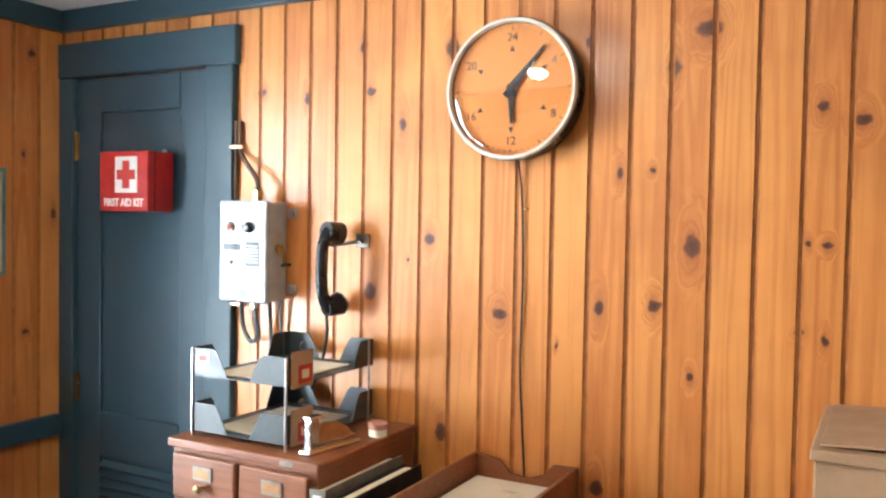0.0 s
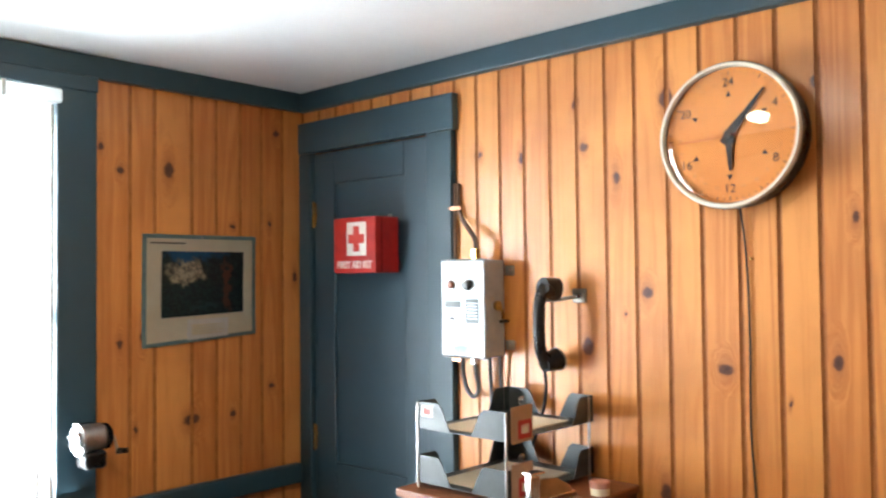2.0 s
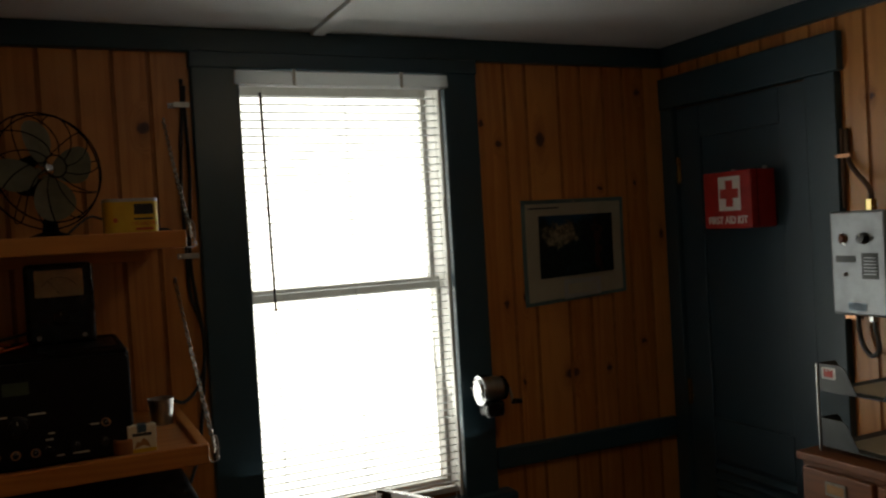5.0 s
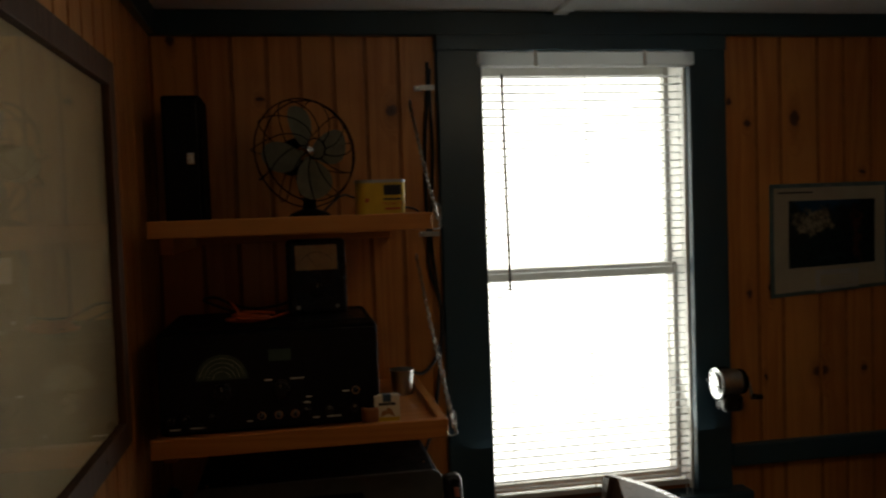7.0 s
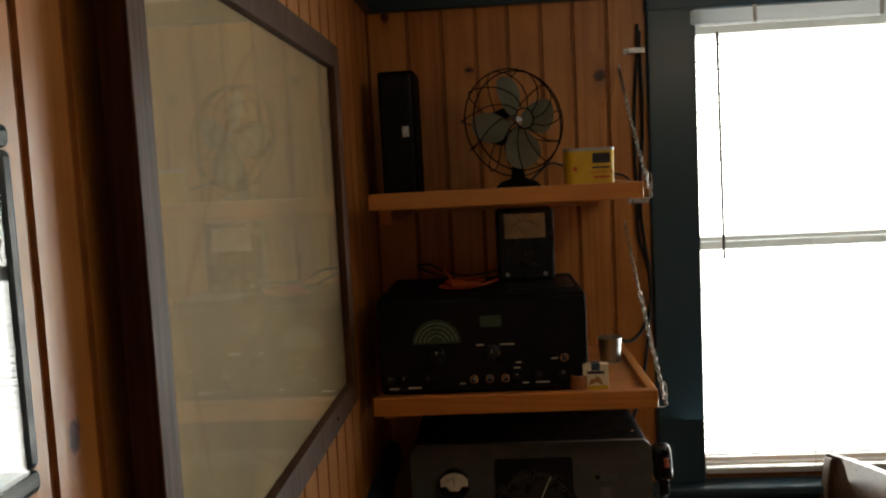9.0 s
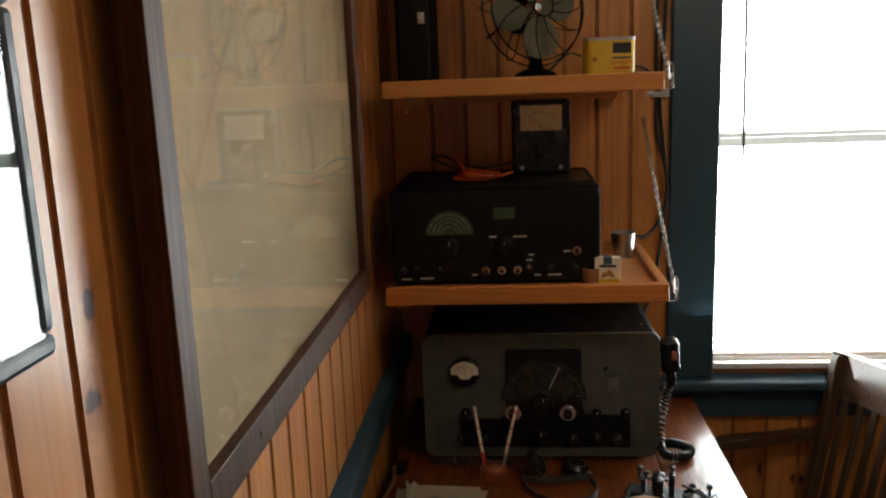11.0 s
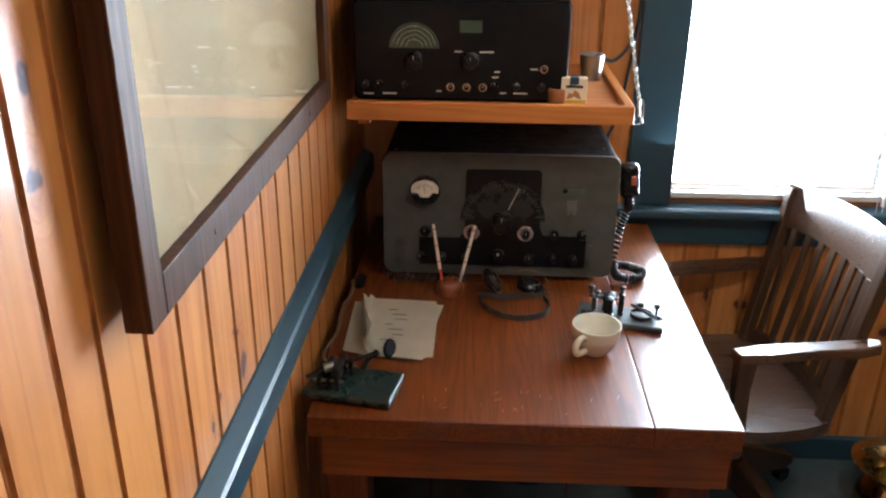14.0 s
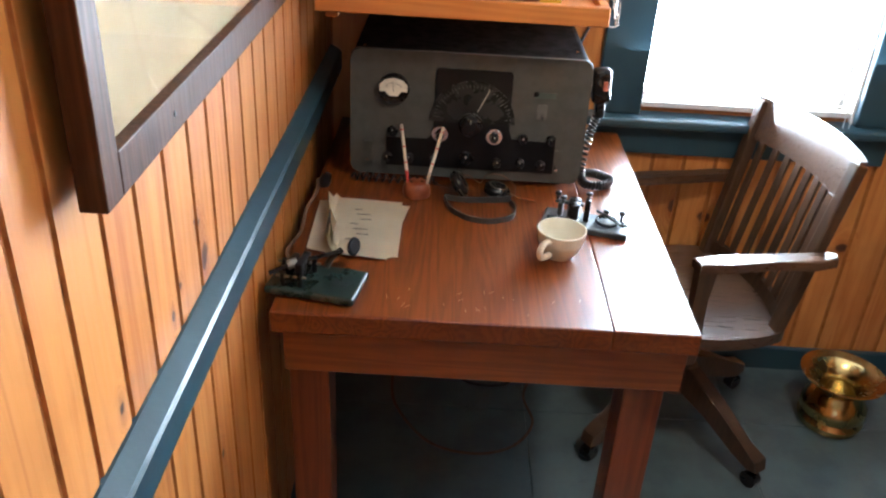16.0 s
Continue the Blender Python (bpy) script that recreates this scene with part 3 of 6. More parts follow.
# thin bright strip added as the highlight on the jamb bead
part("bead_highlight", box((X - 0.0045, DY0 - 0.001, 1.80), (X - 0.0005, DY0 + 0.010, 1.975), 0.001), nickel, door)


# ---- pine boards of the walls, one by one ----
def board_mesh(w, h):
    bm = bmesh.new()
    d, sunk = BACK, BACK - 0.0034
    pts = [(0.0004, 0), (0.0004, sunk), (0.0036, sunk), (0.0058, d), (w - 0.0058, d), (w - 0.0036, sunk), (w - 0.0004, sunk), (w - 0.0004, 0)]
    low = [bm.verts.new((x, 0, z)) for x, z in pts]
    high = [bm.verts.new((x, h, z)) for x, z in pts]
    for a in range(len(pts) - 1):
        side = bm.faces.new((low[a], low[a + 1], high[a + 1], high[a]))
        side.material_index = 0 if a == 3 else 1
    bm.faces.new(low)
    bm.faces.new(high[::-1])
    me = bpy.data.meshes.new("board")
    bmesh.ops.recalc_face_normals(bm, faces=bm.faces)
    bm.to_mesh(me)
    bm.free()
    return me


BOARDS = {}


def board(wall, material, m, w, h):
    key = (round(w, 3), round(h, 3), material.name)
    if key not in BOARDS:
        BOARDS[key] = board_mesh(w, h)
        BOARDS[key].materials.append(material)
        BOARDS[key].materials.append(groove)
    ob = new("board", BOARDS[key])
    ob.parent = wall
    ob.matrix_basis = m
    return ob


def spread(start, end, fixed=()):
    """Board edges from start to end, about 0.086 apart, through the fixed ones."""
    edges, stops = [start], sorted([*fixed, end])
    for stop in stops:
        n = max(1, round((stop - edges[-1]) / 0.086))
        a = edges[-1]
        edges += [a + (stop - a) * k / n for k in range(1, n + 1)]
    return edges


east_edges = spread(SOUTH, NORTH, (0.070, 0.151, 0.235, 0.321, 0.405, 0.487, 0.574, 0.657, 0.741, 0.826, 0.907, 0.990, 1.070, DY0 - 0.098))
for a, b in zip(east_edges, east_edges[1:]):
    if a > DY0 - 0.1:
        board(wall_east, pine_east, on_east(b, 2.0, EAST + BACK), b - a, CEIL - 2.0)
    else:
        board(wall_east, pine_east, on_east(b, 0.0, EAST + BACK), b - a, CEIL)
north_edges = spread(0.0, EAST, (0.109, 0.198, 0.288, 0.372, 0.458, 0.541, 0.628, 0.735, 1.545, 1.657, 1.733, 1.852, 1.936, 2.023, 2.102, 2.184))
for a, b in zip(north_edges, north_edges[1:]):
    if 0.73 < (a + b) / 2 < 1.55:
        board(wall_north, pine_north, on_north(a, 0.0, NORTH + BACK), b - a, 0.80)
    else:
        board(wall_north, pine_north, on_north(a, 0.0, NORTH + BACK), b - a, CEIL)
west_edges = spread(SOUTH, NORTH, (0.578, 0.649, 0.741, 0.828, 0.922, 1.018, 1.103, 1.195, 1.290, 1.382))
for a, b in zip(west_edges, west_edges[1:]):
    board(wall_west, pine_west, on_west(a, 0.0, -BACK), b - a, CEIL)

# floor sheets with narrow seams
for x0, x1 in ((-0.02, 0.60), (0.602, 1.215), (1.217, 1.83), (1.832, EAST + 0.02)):
    for y0, y1 in ((SOUTH, -0.622), (-0.62, 0.598), (0.6, 1.958), (1.96, NORTH + 0.01)):
        bm = box((x0, y0, -0.006), (x1, y1, 0.0), 0.001, seg=1)
        part("floor_sheet", bm, floor_paint, bpy.data.objects["floor"])

lamp_thing = thing("ceiling_lamp", (1.09, 0.95, CEIL), "round lit ceiling lamp with white glass shade", "lamp")
part("mount", lathe([(0.0, 0.0), (0.09, 0.0), (0.09, -0.014), (0.0, -0.014)], Matrix.Translation((1.09, 0.95, CEIL))), white_paint, lamp_thing)
part("shade", lathe([(0.0, -0.092), (0.040, -0.089), (0.078, -0.078), (0.100, -0.058), (0.104, -0.040), (0.092, -0.030), (0.0, -0.030)], Matrix.Translation((1.09, 0.95, CEIL)), 40), lamp_glass, lamp_thing, "lit opal glass bowl")
part("collar", lathe([(0.060, -0.0145), (0.066, -0.018), (0.066, -0.0295), (0.0, -0.0295)], Matrix.Translation((1.09, 0.95, CEIL)), 32), brass, lamp_thing)


# ---- desk ----
desk = thing("desk", (0.42, 1.75, 0.0), "mahogany-stained wooden desk with worn varnish", "desk")
for x0, x1 in ((0.034, 0.6400), (0.6402, 0.796)):
    part("top_board", box((x0, 1.250, 0.736), (x1, 2.225, 0.780), 0.0035), desk_wood, desk)
part("front_apron", box((0.052, 1.268, 0.640), (0.786, 1.292, 0.7365), 0.003), desk_front, desk)
part("back_apron", box((0.052, 2.186, 0.640), (0.786, 2.210, 0.7365), 0.003), desk_front, desk)
part("side_apron", box((0.056, 1.3735, 0.640), (0.078, 2.1040, 0.7365), 0.003), desk_wood, desk)
part("side_apron", box((0.762, 1.3735, 0.640), (0.784, 2.1040, 0.7365), 0.003), desk_wood, desk)
for x in (0.056, 0.690):
    for y in (1.2925, 2.105):
        part("leg", box((x, y, 0.0), (x + 0.076, y + 0.080, 0.7355), 0.004), leg_wood, desk)


scuff = surface("pale_scratched_varnish", (0.42, 0.26, 0.15), (0.30, 0.16, 0.08), rough=0.6, bump=0.0)
random.seed(11)
for k in range(20):
    a = Matrix.Translation((random.gauss(0.36, 0.07), random.uniform(1.285, 1.355), 0.7801)) @ Matrix.Rotation(radians(random.gauss(70, 35)), 4, "Z")
    w = random.uniform(0.004, 0.014)
    part("scratch", plate([(-w, 0.0), (-w * 0.2, -0.0007), (w, 0.0003), (w * 0.3, 0.0009)], 0.0, 0.0002, a), scuff, desk)


# ---- shelves ----
def shelf(x0, x1, z0, z1, y0=1.730):
    ob = thing("hanging_shelf", ((x0 + x1) / 2, 2.0, z0), "varnished fir shelf board hung from a chain", "shelf", "hanging shelves")
    part("front_edge", box((x0, y0, z0), (x1, y0 + 0.020, z1), 0.003), shelf_wood, ob)
    part("side_edge", box((x1 - 0.020, y0 + 0.0205, z0), (x1, NORTH, z1), 0.003), shelf_wood, ob)
    part("shelf_board", box((x0, y0 + 0.0205, z0 + 0.004), (x1 - 0.0205, NORTH, z1 - 0.014), 0.001), shelf_wood, ob)
    part("cleat", box((x0 + 0.008, y0 + 0.10, z0 - 0.035), (x0 + 0.034, NORTH, z0 + 0.0035), 0.002), shelf_wood, ob)
    part("wall_cleat", box((x0 + 0.04, NORTH - 0.022, z0 - 0.03), (x1 - 0.03, NORTH, z0 + 0.0035), 0.002), shelf_wood, ob)
    return ob


shelf_low = shelf(0.046, 0.640, 1.187, 1.227)
shelf_top = shelf(0.060, 0.622, 1.622, 1.657)


def chain(p, q, sag=0.012):
    ob = thing("chain", q, "thin steel link chain holding the shelf", "chain", "shelf chains")
    p, q = Vector(p), Vector(q)
    n = int((q - p).length / 0.0140)
    bm = bmesh.new()
    for k in range(n):
        t = (k + 0.5) / n
        c = p.lerp(q, t) - Vector((0, 0, sag * 4 * t * (1 - t)))
        way = (q - p).normalized()
        side = way.orthogonal().normalized()
        if k % 2:
            side = way.cross(side)
        loop = [c + way * 0.0092 * math.cos(a) + side * 0.0048 * math.sin(a) for a in [2 * math.pi * j / 10 for j in range(10)]]
        tube(loop, 0.0014, 5, bm, closed=True)
    part("link_run", bm, nickel, ob)
    part("hook", tube([p + Vector((0, 0.01, 0)), p + Vector((0, -0.008, 0.004)), p + Vector((0, -0.014, -0.006)), p + Vector((0, -0.006, -0.010))], 0.0018, 6), steel, ob)
    part("snap_hook", tube([q + Vector((0, 0, -0.012)), q + Vector((0.005, 0, 0.004)), q + Vector((0.003, 0.002, 0.030)), q + Vector((-0.004, 0.002, 0.030)), q + Vector((-0.003, 0, 0.0))], 0.0018, 6), steel, ob)
    part("eye_screw", tube([q + Vector((-0.012, 0.0, -0.018)), q + Vector((-0.002, 0, -0.018)), q + Vector((0.006, 0, -0.012)), q + Vector((0.002, 0, -0.005))], 0.0016, 6), steel, ob)
    return ob


chain((0.657, NORTH, 1.948), (0.636, 1.742, 1.640))
chain((0.660, NORTH, 1.540), (0.654, 1.742, 1.205))

# ---- transmitter on the desk ----
TX0, TX1, TY0, TY1, TZ0, TZ1 = 0.105, 0.641, 1.836, 2.190, 0.792, 1.087
tx = thing("radio_transmitter", (0.373, 2.0, 0.78), "dark grey metal radio transmitter with black dial panel", "radio")
mx = on_north((TX0 + TX1) / 2, (TZ0 + TZ1) / 2, TY0)
W, H = TX1 - TX0, TZ1 - TZ0
part("cabinet", plate(rounded(W - 0.006, H - 0.006, 0.018), -(TY1 - TY0), -0.012, mx), black_metal, tx, "black ventilated cabinet")
part("front_panel", plate(rounded(W, H, 0.020), -0.0118, 0.0, mx, 0.004), grey_metal, tx)
for x in (0.15, 0.59):
    for y in (1.87, 2.15):
        part("foot", rod((x, y, 0.780), (x, y, 0.7955), 0.014, seg=12), bakelite, tx)


def tm(px, pz, out=0.0):
    """A pose on the transmitter's front, from fractions of its width and height."""
    return mx @ Matrix.Translation(((px - 0.5) * W, (0.5 - pz) * H, out))


U, V = W, H
mask = [(-0.345 * U, -0.46 * V), (-0.345 * U, -0.225 * V), (-0.17 * U, -0.225 * V), (-0.145 * U, -0.17 * V), (-0.145 * U, 0.32 * V), (-0.135 * U, 0.345 * V), (0.165 * U, 0.345 * V), (0.175 * U, 0.32 * V), (0.175 * U, -0.12 * V), (0.19 * U, -0.19 * V), (0.38 * U, -0.195 * V), (0.38 * U, -0.46 * V)]
part("dial_panel", plate(mask, 0.0, 0.003, mx @ Matrix.Translation((0, 0.012, 0)), 0.001), panel_black, tx)
dial = part("dial", plate(disc(0.30 * V * 1.1, 28, 0, 180) , 0.003, 0.0042, tm(0.515, 0.53)), surface("smoked_dial", (0.016, 0.018, 0.017), (0.020, 0.022, 0.021), rough=0.25, gloss=0.3), tx, "half-round smoked dial window")
bm = bmesh.new()
for k in range(31):
    a = radians(8 + k * 164 / 30)
    r0, r1 = (0.075, 0.090) if k % 5 == 0 else (0.082, 0.090)
    box((-0.0004, r0, 0), (0.0004, r1, 0.0004), bm=bm, turn=tm(0.515, 0.53, 0.0045) @ Matrix.Rotation(a - math.pi / 2, 4, "Z"))
part("dial_marks", bm, tray_mark, dial)
part("pointer", box((-0.0008, 0.03, 0), (0.0008, 0.088, 0.001), turn=tm(0.515, 0.53, 0.005) @ Matrix.Rotation(radians(-24), 4, "Z")), meter_white, dial)


def knob(parent, m, r, h=0.018, material=None, label="", skirt=None):
    k = part("knob", lathe([(0, h), (r * 0.70, h), (r * 0.80, h * 0.9), (r * 0.84, h * 0.3), (r, h * 0.22), (r, 0.0), (0, 0)], m, 20), material or bakelite, parent, label)
    if skirt:
        part("skirt", lathe([(skirt * 0.98, 0.0), (skirt, 0.002), (skirt * 0.93, 0.0035), (0, 0.0035)], m, 24), chrome, k, "chrome skirt")
    part("pointer_line", box((-0.0007, r * 0.35, h), (0.0007, r * 0.72, h + 0.0006), turn=m), meter_white, k)
    return k


knob(tx, tm(0.510, 0.54, 0.003), 0.027, 0.030)
knob(tx, tm(0.383, 0.635, 0.003), 0.011, 0.020, skirt=0.0195)
knob(tx, tm(0.615, 0.635, 0.003), 0.011, 0.020, skirt=0.0195)
for px, pz, r in ((0.182, 0.63, 0.0125), (0.738, 0.635, 0.0115), (0.858, 0.633, 0.0115), (0.16, 0.845, 0.011), (0.255, 0.845, 0.011), (0.36, 0.845, 0.010), (0.50, 0.825, 0.016), (0.636, 0.845, 0.011), (0.735, 0.838, 0.011), (0.825, 0.845, 0.011)):
    knob(tx, tm(px, pz, 0.003), r, 0.016)
for px in (0.074, 0.890):
    g = part("vent_grille", plate(rounded(0.022, 0.060, 0.002), 0.0, 0.0025, tm(px, 0.825)), surface("grey_green_grille", (0.05, 0.058, 0.052), rough=0.4, fine=2000, bump=0.8), tx, "perforated grey-green grille")
    part("toggle_switch", rod((tm(px, 0.85, 0.0) @ Vector((0, 0, 0))), (tm(px, 0.85, 0.0) @ Vector((0.001, -0.004, 0.018))), 0.004, 0.0025, 10), chrome, g, "small chrome toggle")
meter = part("meter", lathe([(0.0345, 0.0), (0.0345, 0.010), (0.031, 0.014), (0, 0.014)], tm(0.182, 0.292), 32), bakelite, tx, "round panel meter with white card")
part("card", plate([(-0.031, -0.004), (-0.018, -0.003), (-0.009, -0.014), (0.009, -0.014), (0.018, -0.003), (0.031, -0.004), (0.031, 0.012), (0.020, 0.023), (0.0, 0.028), (-0.020, 0.023), (-0.031, 0.012)], 0.014, 0.0147, tm(0.182, 0.292)), meter_white, meter)
bm = bmesh.new()
for k in range(9):
    box((-0.0005, 0.017, 0), (0.0005, 0.0215, 0.0003), bm=bm, turn=tm(0.182, 0.30, 0.0149) @ Matrix.Rotation(radians(56 - 14 * k), 4, "Z"))
part("scale", bm, ink, meter)
part("needle", box((-0.0005, -0.002, 0), (0.0005, 0.019, 0.0004), turn=tm(0.182, 0.30, 0.0150) @ Matrix.Rotation(radians(5), 4, "Z")), ink, meter)
part("jewel", lathe([(0.006, 0), (0.006, 0.003), (0, 0.007)], tm(0.775, 0.275), 16), panel_black, tx)
part("name_plate", plate(rounded(0.046, 0.013, 0.001), 0, 0.001, tm(0.815, 0.285)), surface("green_plate", (0.07, 0.10, 0.085), rough=0.35), tx)
part("key_socket", plate(rounded(0.022, 0.034, 0.002), 0, 0.0015, tm(0.808, 0.415)), surface("grey_plate", (0.11, 0.115, 0.11), rough=0.35), tx)
part("power_switch", rod(tm(0.808, 0.43) @ Vector((0, 0, 0)), tm(0.808, 0.43) @ Vector((0, -0.004, 0.018)), 0.0045, 0.003, 12), chrome, tx, "chrome toggle switch")
part("lid_latch", lathe([(0.004, 0), (0.004, 0.004), (0, 0.006)], Matrix.Translation((0.135, 1.86, TZ1 - 0.003)), 10), chrome, tx)
part("lid_latch", lathe([(0.004, 0), (0.004, 0.004), (0, 0.006)], Matrix.Translation((0.610, 1.90, TZ1 - 0.003)), 10), chrome, tx)

# ---- hand microphone hung on the transmitter ----
mic = thing("hand_microphone", (0.668, 1.875, 0.95), "black hand microphone with coiled cord beside the transmitter", "microphone")
mm = Matrix.Translation((0.668, 1.872, 1.022)) @ Matrix.Rotation(radians(-4), 4, "Y")
part("body", box((-0.0215, -0.019, -0.040), (0.0215, 0.019, 0.042), 0.012, seg=3, turn=mm), bakelite, mic)
part("neck", box((-0.011, -0.014, -0.075), (0.011, 0.014, -0.034), 0.008, seg=3, turn=mm), bakelite, mic)
part("talk_button", box((0.002, -0.0215, -0.006), (0.013, -0.017, 0.016), 0.002, turn=mm), surface("faded_red_button", (0.45, 0.12, 0.07), rough=0.4), mic, "faded red talk button")
part("hanger", box((-0.032, -0.008, -0.01), (-0.018, 0.008, 0.012), 0.003, turn=mm), steel, mic)


def coil(points, r_coil, r_wire, turns, steps=10):
    line = smooth_line(points, 12)
    n = len(line)
    total = turns * steps
    pts = []
    for k in range(total + 1):
        f = k / total * (n - 1)
        i = min(int(f), n - 2)
        p = line[i].lerp(line[i + 1], f - i)
        way = (line[i + 1] - line[i]).normalized()
        side = way.cross(Vector((0.13, 0.2, 0.97))).normalized()
        up = side.cross(way)
        a = 2 * math.pi * k / steps
        pts.append(p + r_coil * (math.cos(a) * side + math.sin(a) * up))
    return tube(pts, r_wire, 6, steps=0)


part("coiled_cord", coil([(0.668, 1.872, 0.952), (0.654, 1.862, 0.90), (0.645, 1.850, 0.83), (0.655, 1.835, 0.797), (0.700, 1.835, 0.794), (0.718, 1.870, 0.794), (0.690, 1.900, 0.794), (0.664, 1.905, 0.794)], 0.0085, 0.0030, 46), cable_black, mic, "black coiled cord")

# ---- receiver and meter on the lower shelf ----
RX0, RX1, RY0, RY1, RZ0, RZ1 = 0.052, 0.507, 1.800, 2.150, 1.213, 1.427
rx = thing("radio_receiver", (0.28, 2.0, 1.213), "black metal shortwave receiver with green half-round dial", "radio")
mr = on_north((RX0 + RX1) / 2, (RZ0 + RZ1) / 2, RY0)
RW, RH = RX1 - RX0, RZ1 - RZ0
part("cabinet", box((RX0, RY0 + 0.006, RZ0), (RX1, RY1, RZ1), 0.012, seg=3), black_metal, rx)
part("front_panel", plate(rounded(RW - 0.012, RH - 0.016, 0.008), -0.0065, 0.002, mr, 0.001), panel_black, rx)
part("top_grille", box((0.34, 1.87, RZ1 - 0.001), (0.49, 2.06, RZ1 + 0.0015), 0.0005), panel_black, rx)


def rm(px, pz, out=0.002):
    return mr @ Matrix.Translation(((px - 0.5) * RW, (0.5 - pz) * RH, out))


part("dial_window", plate(disc(0.052, 28, 0, 180), 0.0, 0.002, rm(0.285, 0.47)), dial_green, rx, "half-round green dial")
part("band_window", plate(rounded(0.046, 0.024, 0.002), 0.0, 0.002, rm(0.545, 0.26)), dial_green, rx)
for k in range(4):
    part("dial_arc", tube([rm(0.285, 0.47, 0.0045) @ Vector((x, y, 0)) for x, y in disc(0.018 + 0.009 * k, 14, 8, 172)], 0.0004, 4, steps=0), meter_white, rx)
for px, pz, r in ((0.285, 0.60, 0.021), (0.545, 0.60, 0.021)):
    knob(rx, rm(px, pz), r, 0.020)
for px, pz in ((0.055, 0.83), (0.12, 0.83), (0.235, 0.83), (0.66, 0.82), (0.76, 0.83), (0.875, 0.83)):
    knob(rx, rm(px, pz), 0.009, 0.014)
for px in (0.455, 0.53, 0.605):
    knob(rx, rm(px, 0.845), 0.0065, 0.013, skirt=0.0095)
knob(rx, rm(0.885, 0.655), 0.0065, 0.014, skirt=0.0095)
for px, pz, w in ((0.49, 0.50, 0.016), (0.62, 0.50, 0.030), (0.07, 0.925, 0.022), (0.17, 0.92, 0.030), (0.40, 0.89, 0.012), (0.67, 0.69, 0.012), (0.70, 0.90, 0.014), (0.78, 0.90, 0.030), (0.84, 0.66, 0.016), (0.66, 0.745, 0.014)):
    part("label_bar", plate(rounded(w, 0.003, 0.0008), 0.0, 0.0005, rm(px, pz, 0.002)), meter_white, rx)
for x in (0.09, 0.47):
    part("foot", rod((x, 1.84, 1.2125), (x, 1.84, 1.216), 0.012, seg=12), bakelite, rx)

mmt = thing("multimeter", (0.388, 2.03, RZ1), "black bakelite multimeter with pale rectangular meter", "meter")
mq = on_north(0.388, 1.515, 2.0)
part("case", box((0.319, 2.001, RZ1), (0.457, 2.060, 1.603), 0.010, seg=3), bakelite, mmt)
face = part("meter_window", plate(rounded(0.096, 0.058, 0.003), 0, 0.0025, mq @ Matrix.Translation((0, 0.045, -0.002))), meter_white, mmt, "pale green meter window")
part("scale", tube([mq @ Vector((x, y + 0.018, 0.0018)) for x, y in disc(0.040, 16, 30, 150)], 0.0006, 4, steps=0), ink, face)
part("needle", box((-0.0004, 0.0, 0.0014), (0.0004, 0.038, 0.002), turn=mq @ Matrix.Translation((0, 0.022, 0)) @ Matrix.Rotation(radians(35), 4, "Z")), ink, face)
knob(mmt, mq @ Matrix.Translation((0, -0.030, 0)), 0.017, 0.012)
for x in (-0.045, 0.045):
    part("jack", lathe([(0.005, 0), (0.005, 0.003), (0, 0.003)], mq @ Matrix.Translation((x, -0.07, 0)), 12), steel, mmt)
leads = thing("test_leads", (0.22, 1.95, RZ1), "red and black test leads heaped on the receiver", "cable")
part("red_lead", tube([(0.32, 2.0, 1.436), (0.29, 1.93, 1.435), (0.24, 1.89, 1.433), (0.19, 1.90, 1.436), (0.20, 1.95, 1.434), (0.26, 1.94, 1.438), (0.27, 1.89, 1.442), (0.22, 1.88, 1.442), (0.21, 1.93, 1.455), (0.19, 1.98, 1.47)], 0.0032, 7), red_wire, leads)
part("red_lead", tube([(0.28, 1.91, 1.440), (0.23, 1.90, 1.447), (0.20, 1.92, 1.445), (0.24, 1.96, 1.446), (0.29, 1.93, 1.444)], 0.0032, 7), red_wire, leads)
part("black_lead", tube([(0.33, 2.02, 1.46), (0.29, 2.00, 1.452), (0.24, 1.99, 1.45), (0.20, 1.97, 1.462), (0.16, 1.98, 1.480), (0.13, 2.02, 1.47), (0.20, 2.05, 1.435)], 0.0032, 7), cable_black, leads)

# ---- small things on the lower shelf ----
SH = 1.214
cup = thing("metal_cup", (0.586, 2.06, SH), "small shiny steel tumbler on the shelf", "cup")
part("body", lathe([(0.0, 0.002), (0.024, 0.002), (0.029, 0.058), (0.0305, 0.062), (0.0295, 0.062), (0.023, 0.004), (0, 0.004)], Matrix.Translation((0.586, 2.06, SH - 0.002)), 32), steel, cup)
pack = thing("cigarette_pack", (0.520, 1.80, SH), "cream and brown paper cigarette pack with blue seal", "cigarettes")
pm = Matrix.Translation((0.520, 1.80, SH)) @ Matrix.Rotation(radians(-3), 4, "Z")
part("pack_body", box((-0.027, -0.011, 0.0), (0.027, 0.011, 0.057), 0.0015, turn=pm), paper, pack)
part("seal", box((-0.009, -0.0117, 0.043), (0.009, 0.0117, 0.0585), 0.0005, turn=pm), dark_blue, pack)
pf = pm @ Matrix(((1, 0, 0, 0), (0, 0, -1, -0.0113), (0, 1, 0, 0), (0, 0, 0, 1)))
part("emblem", plate([(-0.016, 0.012), (-0.010, 0.026), (-0.004, 0.024), (0.002, 0.032), (0.010, 0.026), (0.016, 0.012), (0.010, 0.014), (0.002, 0.018), (-0.008, 0.014)], 0.0, 0.0004, pf), tan_print, pack, "plain tan emblem")
